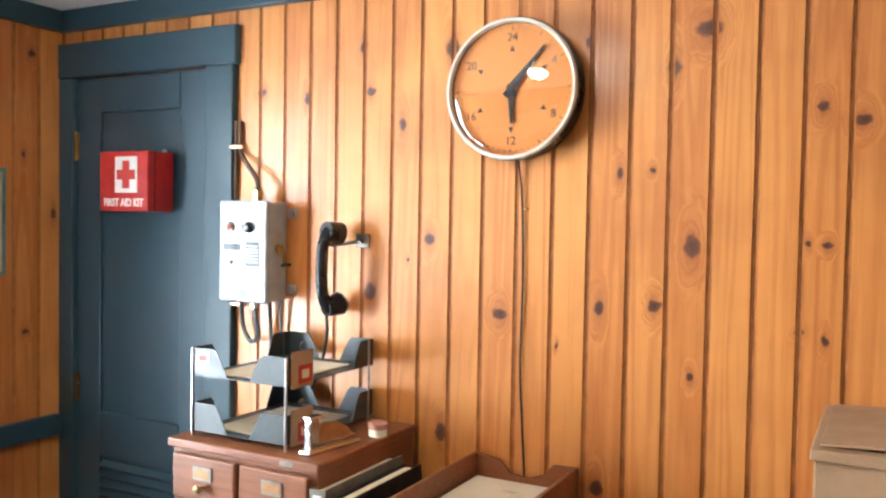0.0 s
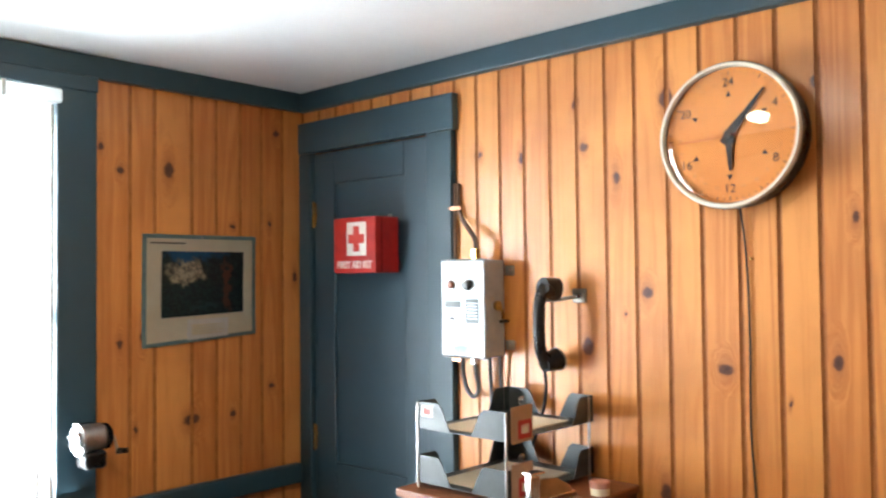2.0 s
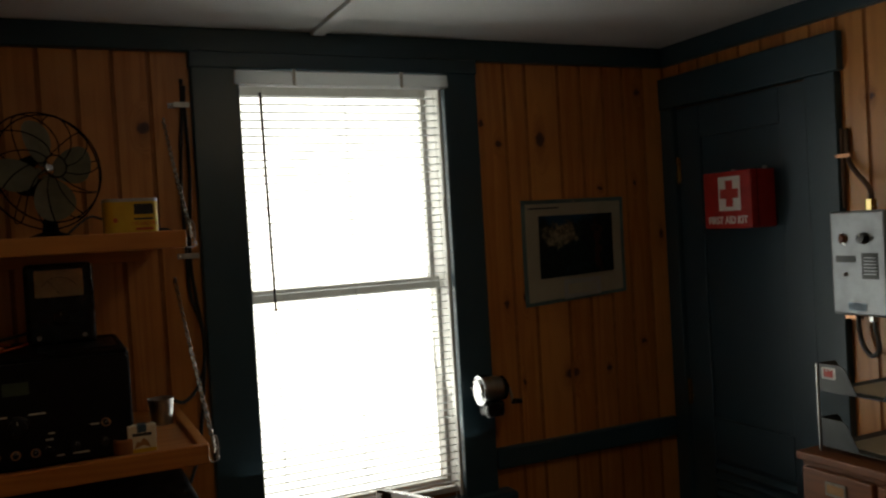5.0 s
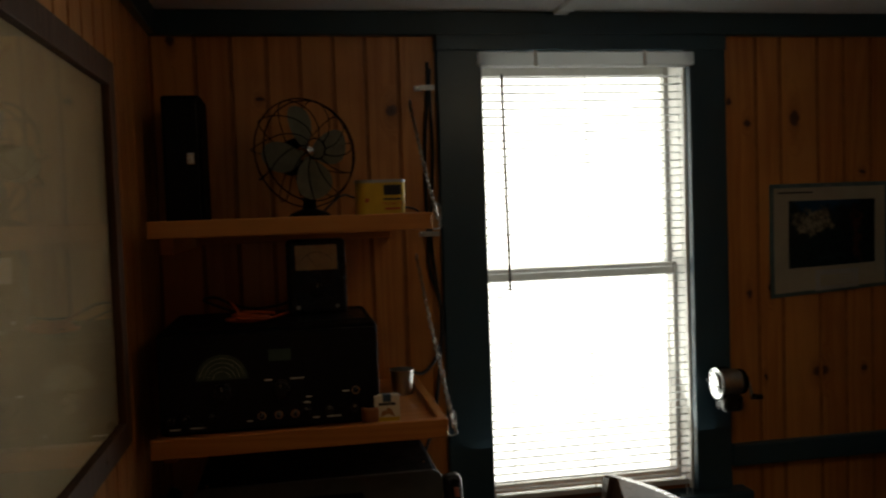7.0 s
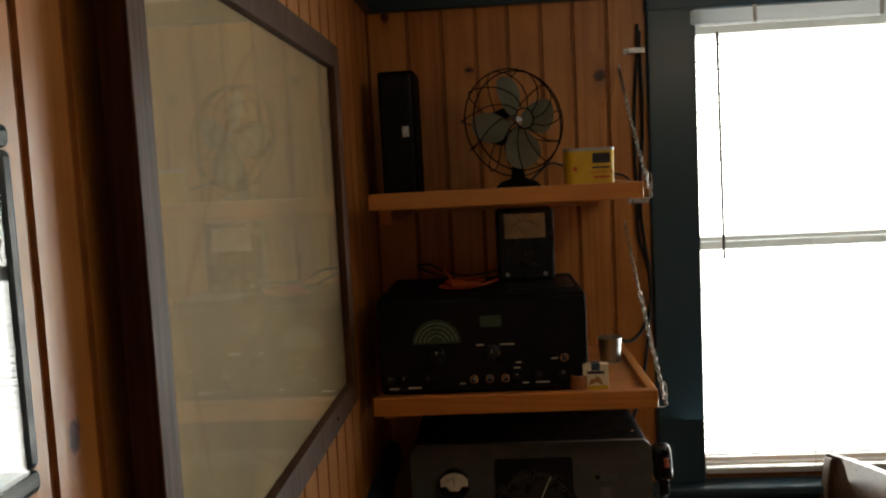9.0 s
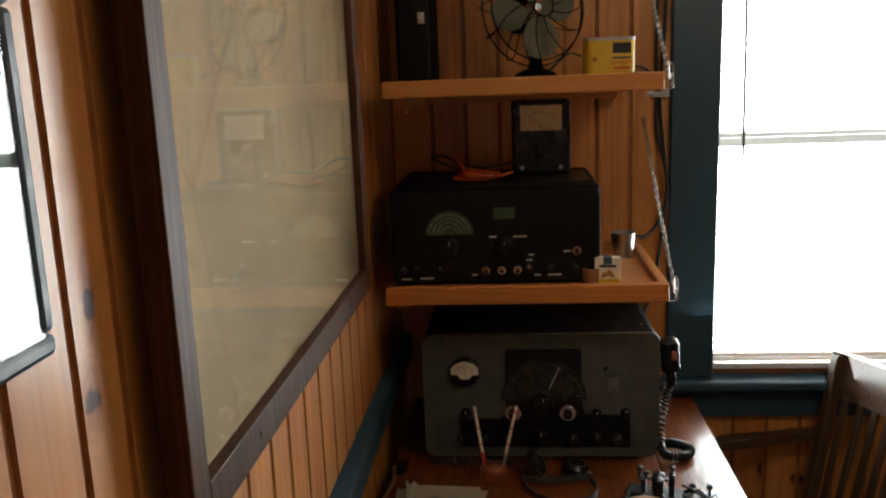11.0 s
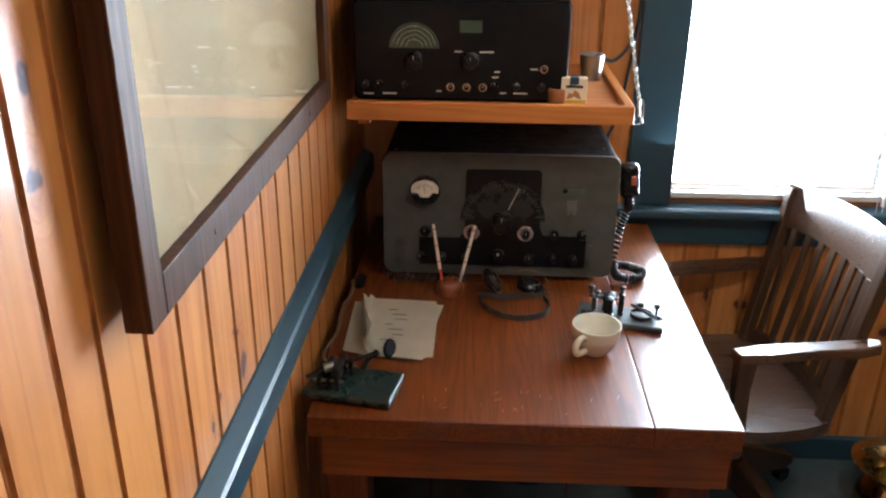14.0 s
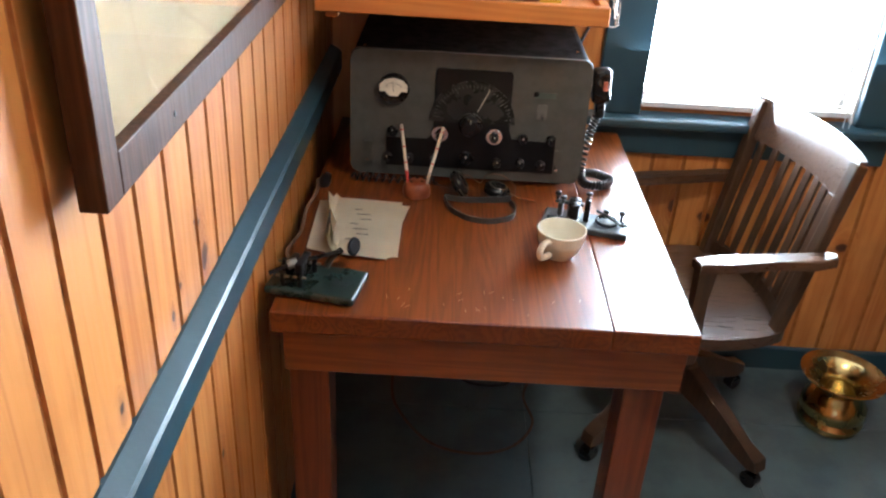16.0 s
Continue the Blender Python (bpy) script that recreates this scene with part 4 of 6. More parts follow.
part("sand_band", plate(rounded(0.052, 0.010, 0.001), 0.0, 0.0003, pf @ Matrix.Translation((0, 0.006, 0))), yellow_tin, pack)
part("title_bar", plate(rounded(0.036, 0.006, 0.001), 0.0, 0.0004, pf @ Matrix.Translation((0, 0.039, 0))), ink, pack)
jar = thing("wooden_jar", (0.484, 1.795, SH), "small amber-brown wooden jar on the shelf", "jar")
part("jar_body", lathe([(0, 0), (0.017, 0), (0.019, 0.006), (0.019, 0.030), (0.017, 0.034), (0.013, 0.034), (0.013, 0.012), (0, 0.012)], Matrix.Translation((0.484, 1.797, SH)), 24), amber_wood, jar)

# ---- things on the upper shelf ----
ST = 1.6435
tin = thing("tobacco_tin", (0.541, 1.955, ST), "yellow lithographed tobacco tin with red printing", "tin")
TTZ = ST + 0.090
part("tin_body", plate(rounded(0.112, 0.075, 0.020, 6), ST, TTZ, Matrix.Translation((0.541, 1.985, 0)), 0.002), yellow_tin, tin)
part("rim", plate(rounded(0.114, 0.077, 0.021, 6), TTZ - 0.006, TTZ + 0.001, Matrix.Translation((0.541, 1.985, 0)), 0.001), steel, tin)
tf = on_north(0.541, ST, 1.9472)
part("brand_bar", plate(rounded(0.040, 0.023, 0.002), 0, 0.0005, tf @ Matrix.Translation((0.025, 0.067, 0))), ink, tin, "plain black bar of print")
part("grey_line", plate(rounded(0.040, 0.004, 0.001), 0, 0.0005, tf @ Matrix.Translation((0.024, 0.046, 0))), tray_metal, tin)
part("lettering", lettering("CIGARETTE", 0.0105, tf @ Matrix.Translation((0.025, 0.035, 0.0004))), orange_red, tin)
part("print_bar", plate(rounded(0.036, 0.005, 0.001), 0, 0.0005, tf @ Matrix.Translation((0.025, 0.024, 0))), orange_red, tin)
part("small_badge", plate(disc(0.005, 16), 0, 0.0005, tf @ Matrix.Translation((-0.034, 0.044, 0))), orange_red, tin)

fan = thing("desk_fan", (0.372, 2.06, ST), "old black desk fan with wire cage and grey blades", "fan")
fm = Matrix.Translation((0.376, 2.03, 1.806)) @ Matrix.Rotation(radians(27), 4, "Z") @ Matrix.Rotation(radians(90 - 6), 4, "X")
part("base", lathe([(0, 0), (0.055, 0), (0.056, 0.008), (0.045, 0.020), (0.018, 0.030), (0.013, 0.06), (0.013, 0.10), (0, 0.10)], Matrix.Translation((0.380, 2.085, ST)), 32), black_metal, fan)
part("motor", lathe([(0, -0.115), (0.030, -0.108), (0.042, -0.085), (0.042, -0.040), (0.030, -0.030), (0, -0.030)], fm, 28), black_metal, fan)
part("hub", lathe([(0, 0.022), (0.010, 0.020), (0.018, 0.008), (0.018, -0.028), (0, -0.028)], fm, 24), chrome, fan, "chrome hub")
for k in range(4):
    bm = bmesh.new()
    bmat = fm @ Matrix.Rotation(radians(100 + 90 * k), 4, "Z")
    centre = bm.verts.new(bmat @ Vector((0.064, 0, -0.002)))
    rings = []
    for f in (0.35, 0.7, 0.93, 1.0):
        ring = []
        for n in range(24):
            a = 2 * math.pi * n / 24
            u, v = math.cos(a), math.sin(a)
            x = 0.064 + 0.048 * f * u
            y = f * v * (0.038 + 0.008 * u)
            ring.append(bm.verts.new(bmat @ Vector((x, y, -0.002 + 0.42 * y + 5.0 * y * y))))
        rings.append(ring)
    for n in range(24):
        bm.faces.new((centre, rings[0][n], rings[0][(n + 1) % 24]))
        for ra, rb in zip(rings, rings[1:]):
            bm.faces.new((ra[n], rb[n], rb[(n + 1) % 24], ra[(n + 1) % 24]))
    bmesh.ops.solidify(bm, geom=bm.faces[:], thickness=0.0014)
    part("blade", bm, fan_blade, fan)
for k in range(11):
    a = 2 * math.pi * k / 11
    pts = []
    for r, h, tw in ((0.024, 0.048, 0.0), (0.055, 0.050, 0.25), (0.090, 0.042, 0.5), (0.118, 0.022, 0.70), (0.128, -0.008, 0.78), (0.120, -0.040, 0.78), (0.085, -0.062, 0.78), (0.040, -0.070, 0.78)):
        pts.append(fm @ Vector((r * math.cos(a + tw), r * math.sin(a + tw), h)))
    part("cage_wire", tube(pts, 0.0014, 5, steps=4), black_metal, fan)
for r, h in ((0.024, 0.048), (0.129, -0.004), (0.118, 0.022), (0.040, -0.070)):
    part("cage_ring", tube([fm @ Vector((x, y, h)) for x, y in disc(r, 36)], 0.0018, 6, closed=True), black_metal, fan)
part("fan_cord", tube([(0.40, 2.12, ST + 0.01), (0.46, 2.16, ST + 0.06), (0.50, 2.19, ST + 0.055), (0.60, 2.22, ST + 0.03), (0.66, 2.235, ST + 0.02), (0.700, 2.240, ST - 0.03)], 0.003, 7), cable_black, fan)

speaker = thing("black_metal_box", (0.105, 2.12, ST), "tall black metal box with small chrome latch", "box")
part("box_body", box((0.050, 2.050, ST), (0.138, 2.200, 1.945), 0.006), black_metal, speaker)
part("box_door", box((0.058, 2.045, ST + 0.012), (0.130, 2.0505, 1.935), 0.002), panel_black, speaker)
part("latch", box((0.104, 2.040, 1.785), (0.122, 2.0455, 1.812), 0.002), chrome, speaker, "chrome latch")

# ---- cables beside the window ----
for n, pts in enumerate(([(0.706, NORTH - 0.008, 2.052), (0.704, NORTH - 0.010, 1.985), (0.690, NORTH - 0.014, 1.80), (0.692, NORTH - 0.012, 1.595), (0.694, NORTH - 0.012, 1.50), (0.716, NORTH - 0.030, 1.40), (0.712, NORTH - 0.03, 1.28), (0.690, NORTH - 0.02, 1.10), (0.66, NORTH - 0.04, 1.02)],
                         [(0.712, NORTH - 0.008, 2.035), (0.710, NORTH - 0.010, 1.985), (0.712, NORTH - 0.012, 1.80), (0.700, NORTH - 0.012, 1.595), (0.708, NORTH - 0.02, 1.48), (0.720, NORTH - 0.032, 1.36), (0.700, NORTH - 0.03, 1.27), (0.660, NORTH - 0.04, 1.23), (0.620, NORTH - 0.06, 1.245)])):
    cab = thing("cable", (0.706, NORTH, 1.6), "black cable clipped to the pine wall", "cable", "wall cables")
    part("sheath", tube(pts, 0.0048, 8), cable_black, cab)
for z in (1.985, 1.597):
    st = thing("cable_strap", (0.700, NORTH, z), "galvanised strap holding black cables to the wall", "strap", "cable straps")
    part("strap", box((0.682, NORTH - 0.019, z - 0.007), (0.722, NORTH - 0.015, z + 0.007), 0.001), steel, st)
    part("tab", box((0.670, NORTH - 0.003, z - 0.007), (0.690, NORTH, z + 0.007), 0.001), steel, st)
    part("screw", lathe([(0.004, 0), (0.003, 0.002), (0, 0.003)], on_north(0.677, z, NORTH - 0.003), 10), chrome, st)

# ---- framed map and framed picture on the west wall ----
MY0, MY1, MZ0, MZ1, MX = 0.668, 1.588, 1.266, 1.937, 0.042
fmap = thing("framed_map", (0.03, 1.03, MZ0), "old contour map under glass in a walnut frame", "map")
FW = 0.0437
for name, a, b in (("bottom_frame", (MX - 0.022, MY0 + FW - 0.0055, MZ0), (MX, MY1 - FW - 0.0005, MZ0 + FW)), ("top_frame", (MX - 0.022, MY0 + FW - 0.0055, MZ1 - FW), (MX, MY1 - FW - 0.0005, MZ1)),
                   ("side_frame", (0.016, MY0, MZ0), (MX, MY0 + FW - 0.006, MZ1)), ("side_frame", (MX - 0.022, MY1 - FW, MZ0), (MX, MY1, MZ1))):
    part(name, box(a, b, 0.0015), frame_wood, fmap)
part("map_sheet", box((MX - 0.0215, MY0 + 0.02, MZ0 + 0.02), (MX - 0.014, MY1 - 0.02, MZ1 - 0.02)), old_map, fmap, "stained cream map sheet")
part("glass", box((MX - 0.0095, MY0 + 0.03, MZ0 + 0.03), (MX - 0.0075, MY1 - 0.03, MZ1 - 0.03)), glass_map, fmap).visible_shadow = False
# black spacer, its colour standing in for the shadow between frame and wall
part("backing", box((0.001, MY0 + FW, MZ0 + 0.03), (MX - 0.0222, MY1 - 0.03, MZ1 - 0.03)), gap_shade, fmap)
for y in (0.86, 1.38):
    part("screw", lathe([(0.0035, 0), (0.003, 0.001), (0, 0.0015)], on_west(y, MZ0 + FW * 0.5, MX), 10), bakelite, fmap)

pic = thing("framed_picture", (0.0, 0.37, 1.485), "glazed picture in a blue-black moulded frame", "picture")
PY0, PY1, PZ0, PZ1 = 0.15, 0.543, 1.490, 1.736
for name, a, b in (("bottom_frame", (0.0, PY0, PZ0), (0.012, PY1, PZ0 + 0.016)), ("top_frame", (0.0, PY0, PZ1 - 0.016), (0.012, PY1, PZ1)),
                   ("side_frame", (0.0, PY0, PZ0 + 0.0165), (0.012, PY0 + 0.016, PZ1 - 0.0165)), ("side_frame", (0.0, PY1 - 0.016, PZ0 + 0.0165), (0.012, PY1, PZ1 - 0.0165))):
    part(name, box(a, b, 0.005), surface("blue_black_lacquer", (0.014, 0.034, 0.042), rough=0.35, bump=0.02), pic)
part("print_sheet", box((0.002, PY0 + 0.01, PZ0 + 0.01), (0.006, PY1 - 0.01, PZ1 - 0.01)), surface("blue_green_print", (0.16, 0.26, 0.28), (0.10, 0.18, 0.19), rough=0.6, scale=8), pic)
part("glass", box((0.0085, PY0 + 0.012, PZ0 + 0.012), (0.010, PY1 - 0.012, PZ1 - 0.012)), glass_map, pic).visible_shadow = False

# ---- calendar on the north wall ----
cal = thing("wall_calendar", (1.888, NORTH, 1.38), "paper wall calendar with a dark landscape print", "calendar")


def sheet(x0, x1, z0, z1, out, material, name, parent, curl=0.006, skew=0.0, thick=0.0006, label=""):
    bm = bmesh.new()
    n = 10
    rows = []
    for i in range(n + 1):
        v = i / n
        row = []
        for j in range(n + 1):
            u = j / n
            lift = out + curl * (1 - v) ** 3 * (1 - 0.4 * u) + 0.002 * math.sin(3.1 * u) * (1 - v)
            row.append(bm.verts.new((x0 + (x1 - x0) * u - 0.004 * (1 - v), NORTH - lift, z0 + (z1 - z0) * v - skew * (1 - u) * (1 - v))))
        rows.append(row)
    for a, b in zip(rows, rows[1:]):
        for j in range(n):
            bm.faces.new((a[j], a[j + 1], b[j + 1], b[j]))
    bmesh.ops.solidify(bm, geom=bm.faces[:], thickness=thick)
    return part(name, bm, material, parent, label)


def landscape(name):
    """A dark woodland print: blue sky, pale blossom, a brown trunk and a dark pool."""
    k = Nodes(name)
    p = k.place()
    wob = k.t.nodes.new("ShaderNodeTexNoise")
    wob.inputs["Scale"].default_value, wob.inputs["Detail"].default_value = 38.0, 5.0
    k.link(p, wob.inputs["Vector"])
    q = k.vec("ADD", p, k.vec("MULTIPLY", k.vec("SUBTRACT", wob.outputs["Color"], (0.5, 0.5, 0.5)), (0.09, 0.09, 0.09)))

    def spot(x, z, rx, rz, a=0.6, b=1.15):
        d = k.vec("LENGTH", k.vec("MULTIPLY", k.vec("SUBTRACT", q, (x, 0, z)), (1 / rx, 0, 1 / rz)), None)
        return k.remap(d, a, b, 1.0, 0.0)

    speck = k.remap(k.noise(p, 90.0, 4.0, 0.7), 0.40, 0.62)
    col = k.mix(speck, (0.003, 0.008, 0.010), (0.010, 0.030, 0.028))
    col = k.mix(spot(1.86, 1.66, 0.12, 0.045), col, (0.006, 0.085, 0.19))
    col = k.mix(k.math("MULTIPLY", spot(1.825, 1.59, 0.062, 0.042), k.remap(speck, 0.0, 1.0, 0.35, 1.0)), col, (0.50, 0.42, 0.28))
    col = k.mix(k.math("MULTIPLY", spot(1.97, 1.55, 0.018, 0.085), 0.8), col, (0.13, 0.042, 0.022))
    col = k.mix(k.math("MULTIPLY", spot(1.89, 1.49, 0.06, 0.012), 0.5), col, (0.03, 0.06, 0.07))
    k.link(col, k.b.inputs["Base Color"])
    k.b.inputs["Roughness"].default_value = 0.3
    return k.m


sheet(1.694, 2.078, 1.392, 1.700, 0.002, teal_border, "backing_sheet", cal, skew=0.022)
sheet(1.706, 2.064, 1.402, 1.688, 0.0045, paper, "month_sheet", cal, skew=0.020, label="cream paper sheet")
sheet(1.752, 2.030, 1.464, 1.650, 0.0065, landscape("dark_landscape_print"), "landscape_print", cal, curl=0.004, skew=0.010, label="dark blue landscape print")
sheet(1.832, 1.972, 1.394, 1.448, 0.0110, white_paint, "date_pad", cal, curl=0.005, skew=0.008)
for k in range(4):
    sheet(1.846, 1.958, 1.406 + 0.008 * k, 1.4078 + 0.008 * k, 0.0152 - 0.0006 * k, paper, "date_row", cal, curl=0.002, skew=0.006)
sheet(1.720, 1.830, 1.672, 1.676, 0.0062, ink, "print_bar", cal, curl=0.0)
part("pin", lathe([(0.004, 0), (0.004, 0.002), (0, 0.006)], on_north(1.885, 1.692, NORTH - 0.004), 10), steel, cal)

# ---- pencil sharpener on the window casing ----
shp = thing("pencil_sharpener", (1.51, NORTH - 0.024, 1.155), "chrome rotary pencil sharpener screwed to the window casing", "pencil sharpener")
sx = Matrix.Translation((1.470, 2.168, 1.155)) @ Matrix(((0, 0, 1, 0), (1, 0, 0, 0), (0, 1, 0, 0), (0, 0, 0, 1)))
guide = part("hole_guide", lathe([(0, -0.012), (0.010, -0.012), (0.030, -0.008), (0.036, -0.003), (0.036, 0.0), (0, 0.0)], sx, 10), chrome, shp, "bright chrome hole guide")
for k in range(6):
    a = radians(60 * k + 15)
    part("pencil_hole", lathe([(0.0045 - 0.0004 * k, 0.0), (0.0045 - 0.0004 * k, 0.0008), (0, 0.0008)], sx @ Matrix.Translation((0.021 * math.cos(a), 0.021 * math.sin(a), -0.0125)) @ Matrix.Rotation(radians(180), 4, "X"), 12), panel_black, guide)
part("front_flange", lathe([(0.030, 0.0), (0.042, 0.0), (0.043, 0.004), (0.040, 0.008), (0.030, 0.008)], sx, 32), chrome, shp)
part("cutter_housing", lathe([(0.0, 0.008), (0.036, 0.008), (0.037, 0.012), (0.036, 0.062), (0.030, 0.072), (0.0, 0.072)], sx, 36), steel, shp, "polished steel cutter housing")
part("gear_cover", lathe([(0.0, 0.0722), (0.034, 0.0722), (0.034, 0.080), (0.024, 0.088), (0.0, 0.088)], sx, 28), black_metal, shp)
part("shaving_drawer", box((1.480, 2.138, 1.076), (1.540, 2.200, 1.124), 0.012, seg=3), bakelite, shp, "dark shaving receptacle")
part("mounting_bracket", box((1.488, 2.196, 1.098), (1.534, NORTH - 0.0245, 1.186), 0.003), black_metal, shp)
crank = part("crank", tube([(1.556, 2.168, 1.155), (1.568, 2.166, 1.150), (1.572, 2.162, 1.130), (1.574, 2.158, 1.112)], 0.0040, 8), steel, shp)
part("crank_grip", rod((1.572, 2.158, 1.112), (1.602, 2.154, 1.110), 0.0085, 0.0070, 14), bakelite, crank, "black crank grip")

# ---- wall clock ----
clk = thing("wall_clock", (EAST, 0.736, 1.858), "round black wall clock with reflection-tinted dial and cream rim", "clock")
mc = on_east(0.736, 1.858, EAST)
part("case", lathe([(0, 0.0), (0.140, 0.0), (0.150, 0.006), (0.155, 0.050), (0.154, 0.064), (0.148, 0.066)], mc, 64), bakelite, clk)
part("rim", lathe([(0.1545, 0.060), (0.1520, 0.069), (0.150, 0.072), (0.1450, 0.072), (0.1425, 0.066), (0.143, 0.058)], mc, 64), cream_rim, clk, "cream enamel rim")
dialp = part("dial", lathe([(0.143, 0.050), (0.143, 0.055), (0.0, 0.055)], mc, 64), clock_face, clk, "dial tinted for pine reflected in the glass")
bm = bmesh.new()
for k in range(60):
    big = k % 5 == 0
    box((-0.0006 * (2 if big else 1), 0.128 if big else 0.131, 0.0552), (0.0006 * (2 if big else 1), 0.136, 0.0558), bm=bm, turn=mc @ Matrix.Rotation(radians(6 * k), 4, "Z"))
part("minute_track", bm, ink, dialp)
for hour in range(24):
    a = -radians(15 * hour)
    at = mc @ Matrix.Translation((0.112 * math.sin(-a), 0.112 * math.cos(a), 0.0555))
    if hour % 4 == 0:
        part("numeral", lettering(str(hour or 24), 0.026, at), ink, dialp)
        part("hour_mark", plate([(-0.006, 0.082), (0.006, 0.082), (0.0, 0.095)], 0.0552, 0.0558, mc @ Matrix.Rotation(a, 4, "Z")), ink, dialp)
    else:
        part("small_numeral", lettering(str(hour), 0.0085, at), tan_print, dialp)
part("hour_hand", plate([(-0.010, -0.012), (-0.013, 0.014), (-0.007, 0.022), (-0.0055, 0.050), (-0.003, 0.074), (0.003, 0.074), (0.0055, 0.050), (0.007, 0.022), (0.013, 0.014), (0.010, -0.012)], 0.058, 0.0592, mc @ Matrix.Rotation(radians(180 + 2), 4, "Z")), ink, clk)
part("minute_hand", plate([(-0.007, -0.02), (-0.010, 0.012), (-0.0065, 0.05), (-0.002, 0.118), (0.002, 0.118), (0.0065, 0.05), (0.010, 0.012), (0.007, -0.02)], 0.0602, 0.0614, mc @ Matrix.Rotation(radians(-41), 4, "Z")), ink, clk)
part("second_hand", box((-0.0006, -0.02, 0.0620), (0.0006, 0.112, 0.0626), turn=mc @ Matrix.Rotation(radians(94), 4, "Z")), red_paint, clk)
part("centre_cap", lathe([(0.008, 0.058), (0.008, 0.064), (0, 0.066)], mc, 16), ink, clk)
dome = [(0.1415 * math.sin(t * math.pi / 2), 0.066 + 0.015 * math.cos(t * math.pi / 2)) for t in [k / 12 for k in range(13)]]
part("glass", lathe(dome, mc, 64), glass_dome, clk, "domed clock glass").visible_shadow = False
part("clock_cord", tube([(EAST - 0.012, 0.735, 1.710), (EAST - 0.006, 0.727, 1.62), (EAST - 0.005, 0.722, 1.45), (EAST - 0.005, 0.724, 1.25), (EAST - 0.007, 0.716, 1.12), (EAST - 0.006, 0.708, 0.98), (EAST - 0.006, 0.71, 0.80)], 0.0024, 6), cable_black, clk, "thin black cord")
part("cord_clip", lathe([(0.004, 0), (0.003, 0.006), (0, 0.007)], on_east(0.716, 1.60), 10), brass, clk)

# ---- first aid box on the door ----
kit = thing("first_aid_box", (EAST, 1.884, 1.580), "red metal first aid box with a white cross panel", "first aid box")
part("body", box((2.172, 1.788, 1.580), (EAST - 0.004, 1.978, 1.747), 0.004), red_enamel, kit)
mk = on_east(1.884, 1.664, 2.172)
part("white_panel", plate(rounded(0.086, 0.100, 0.002), 0, 0.0008, mk @ Matrix.Translation((0.012, 0.018, 0))), white_paint, kit)
cr = 0.0135
part("red_cross", plate([(-cr, -0.038), (cr, -0.038), (cr, -cr), (0.036, -cr), (0.036, cr), (cr, cr), (cr, 0.038), (-cr, 0.038), (-cr, cr), (-0.036, cr), (-0.036, -cr), (-cr, -cr)], 0.0008, 0.0015, mk @ Matrix.Translation((0.012, 0.018, 0))), red_paint, kit)
part("lettering", lettering("FIRST AID KIT", 0.0275, mk @ Matrix.Translation((0.002, -0.060, 0.0008)) @ Matrix.Diagonal((0.92, 1.1, 1, 1)), 0.0008, 0.0007), white_paint, kit)
for y in (1.820, 1.945):
    part("hanger", box((EAST - 0.012, y - 0.006, 1.742), (EAST - 0.005, y + 0.006, 1.757), 0.001), steel, kit)
part("lid_seam", box((2.195, 1.7872, 1.582), (2.197, 1.9788, 1.7478)), panel_black, kit)

# ---- telephone apparatus on the east wall ----
pb = thing("telephone_box", (EAST, 1.456, 1.355), "aluminium-grey telephone apparatus box on the pine wall", "telephone")
part("box_body", box((2.192, 1.381, 1.356), (2.262, 1.531, 1.610), 0.006), silver_paint, pb)
part("front_cover", box((2.176, 1.378, 1.353), (2.1915, 1.534, 1.613), 0.006), silver_paint, pb)
mb = on_east(1.456, 1.483, 2.176)
part("jewel_lamp", lathe([(0.011, 0), (0.011, 0.006), (0.008, 0.010), (0, 0.012)], mb @ Matrix.Translation((-0.038, 0.062, 0)), 20), surface("amber_jewel", (0.20, 0.06, 0.03), rough=0.1), pb)
part("bezel", lathe([(0.011, 0), (0.014, 0), (0.014, 0.003), (0.011, 0.004)], mb @ Matrix.Translation((-0.038, 0.062, 0)), 20), chrome, pb)
knob(pb, mb @ Matrix.Translation((0.022, 0.062, 0)), 0.0145, 0.018)
part("name_plate", plate(rounded(0.058, 0.017, 0.001), 0, 0.0008, mb @ Matrix.Translation((-0.034, 0.011, 0))), tray_metal, pb)
part("instruction_plate", plate(rounded(0.046, 0.064, 0.001), 0, 0.0008, mb @ Matrix.Translation((0.034, -0.006, 0))), tray_metal, pb)
for k in range(6):
    part("print_bar", plate(rounded(0.034, 0.0022, 0.0005), 0.0008, 0.0012, mb @ Matrix.Translation((0.034, 0.014 - 0.008 * k, 0))), silver_paint, pb)
part("push_switch", lathe([(0.006, 0), (0.006, 0.003), (0.0035, 0.004), (0.0035, 0.010), (0, 0.011)], mb @ Matrix.Translation((-0.036, -0.028, 0)), 14), steel, pb)
part("maker_label", plate(rounded(0.050, 0.020, 0.002), 0, 0.0007, mb @ Matrix.Translation((-0.006, -0.108, 0))), surface("pale_blue_label", (0.30, 0.44, 0.56), rough=0.4), pb)
ms = Matrix(((1, 0, 0, 2.227), (0, 0, -1, 1.381), (0, 1, 0, 1.48), (0, 0, 0, 1)))
part("crank_boss", lathe([(0.013, 0), (0.013, 0.008), (0.007, 0.012), (0, 0.012)], ms @ Matrix.Translation((0.0, 0.01, 0)), 16), brass, pb)
part("crank", tube([ms @ Vector((0.0, 0.01, 0.012)), ms @ Vector((0.004, -0.008, 0.016)), ms @ Vector((0.006, -0.028, 0.016))], 0.004, 8), brass, pb)
part("crank_handle", rod(ms @ Vector((-0.010, -0.030, 0.020)), ms @ Vector((0.022, -0.030, 0.020)), 0.0045, seg=10), bakelite, pb)
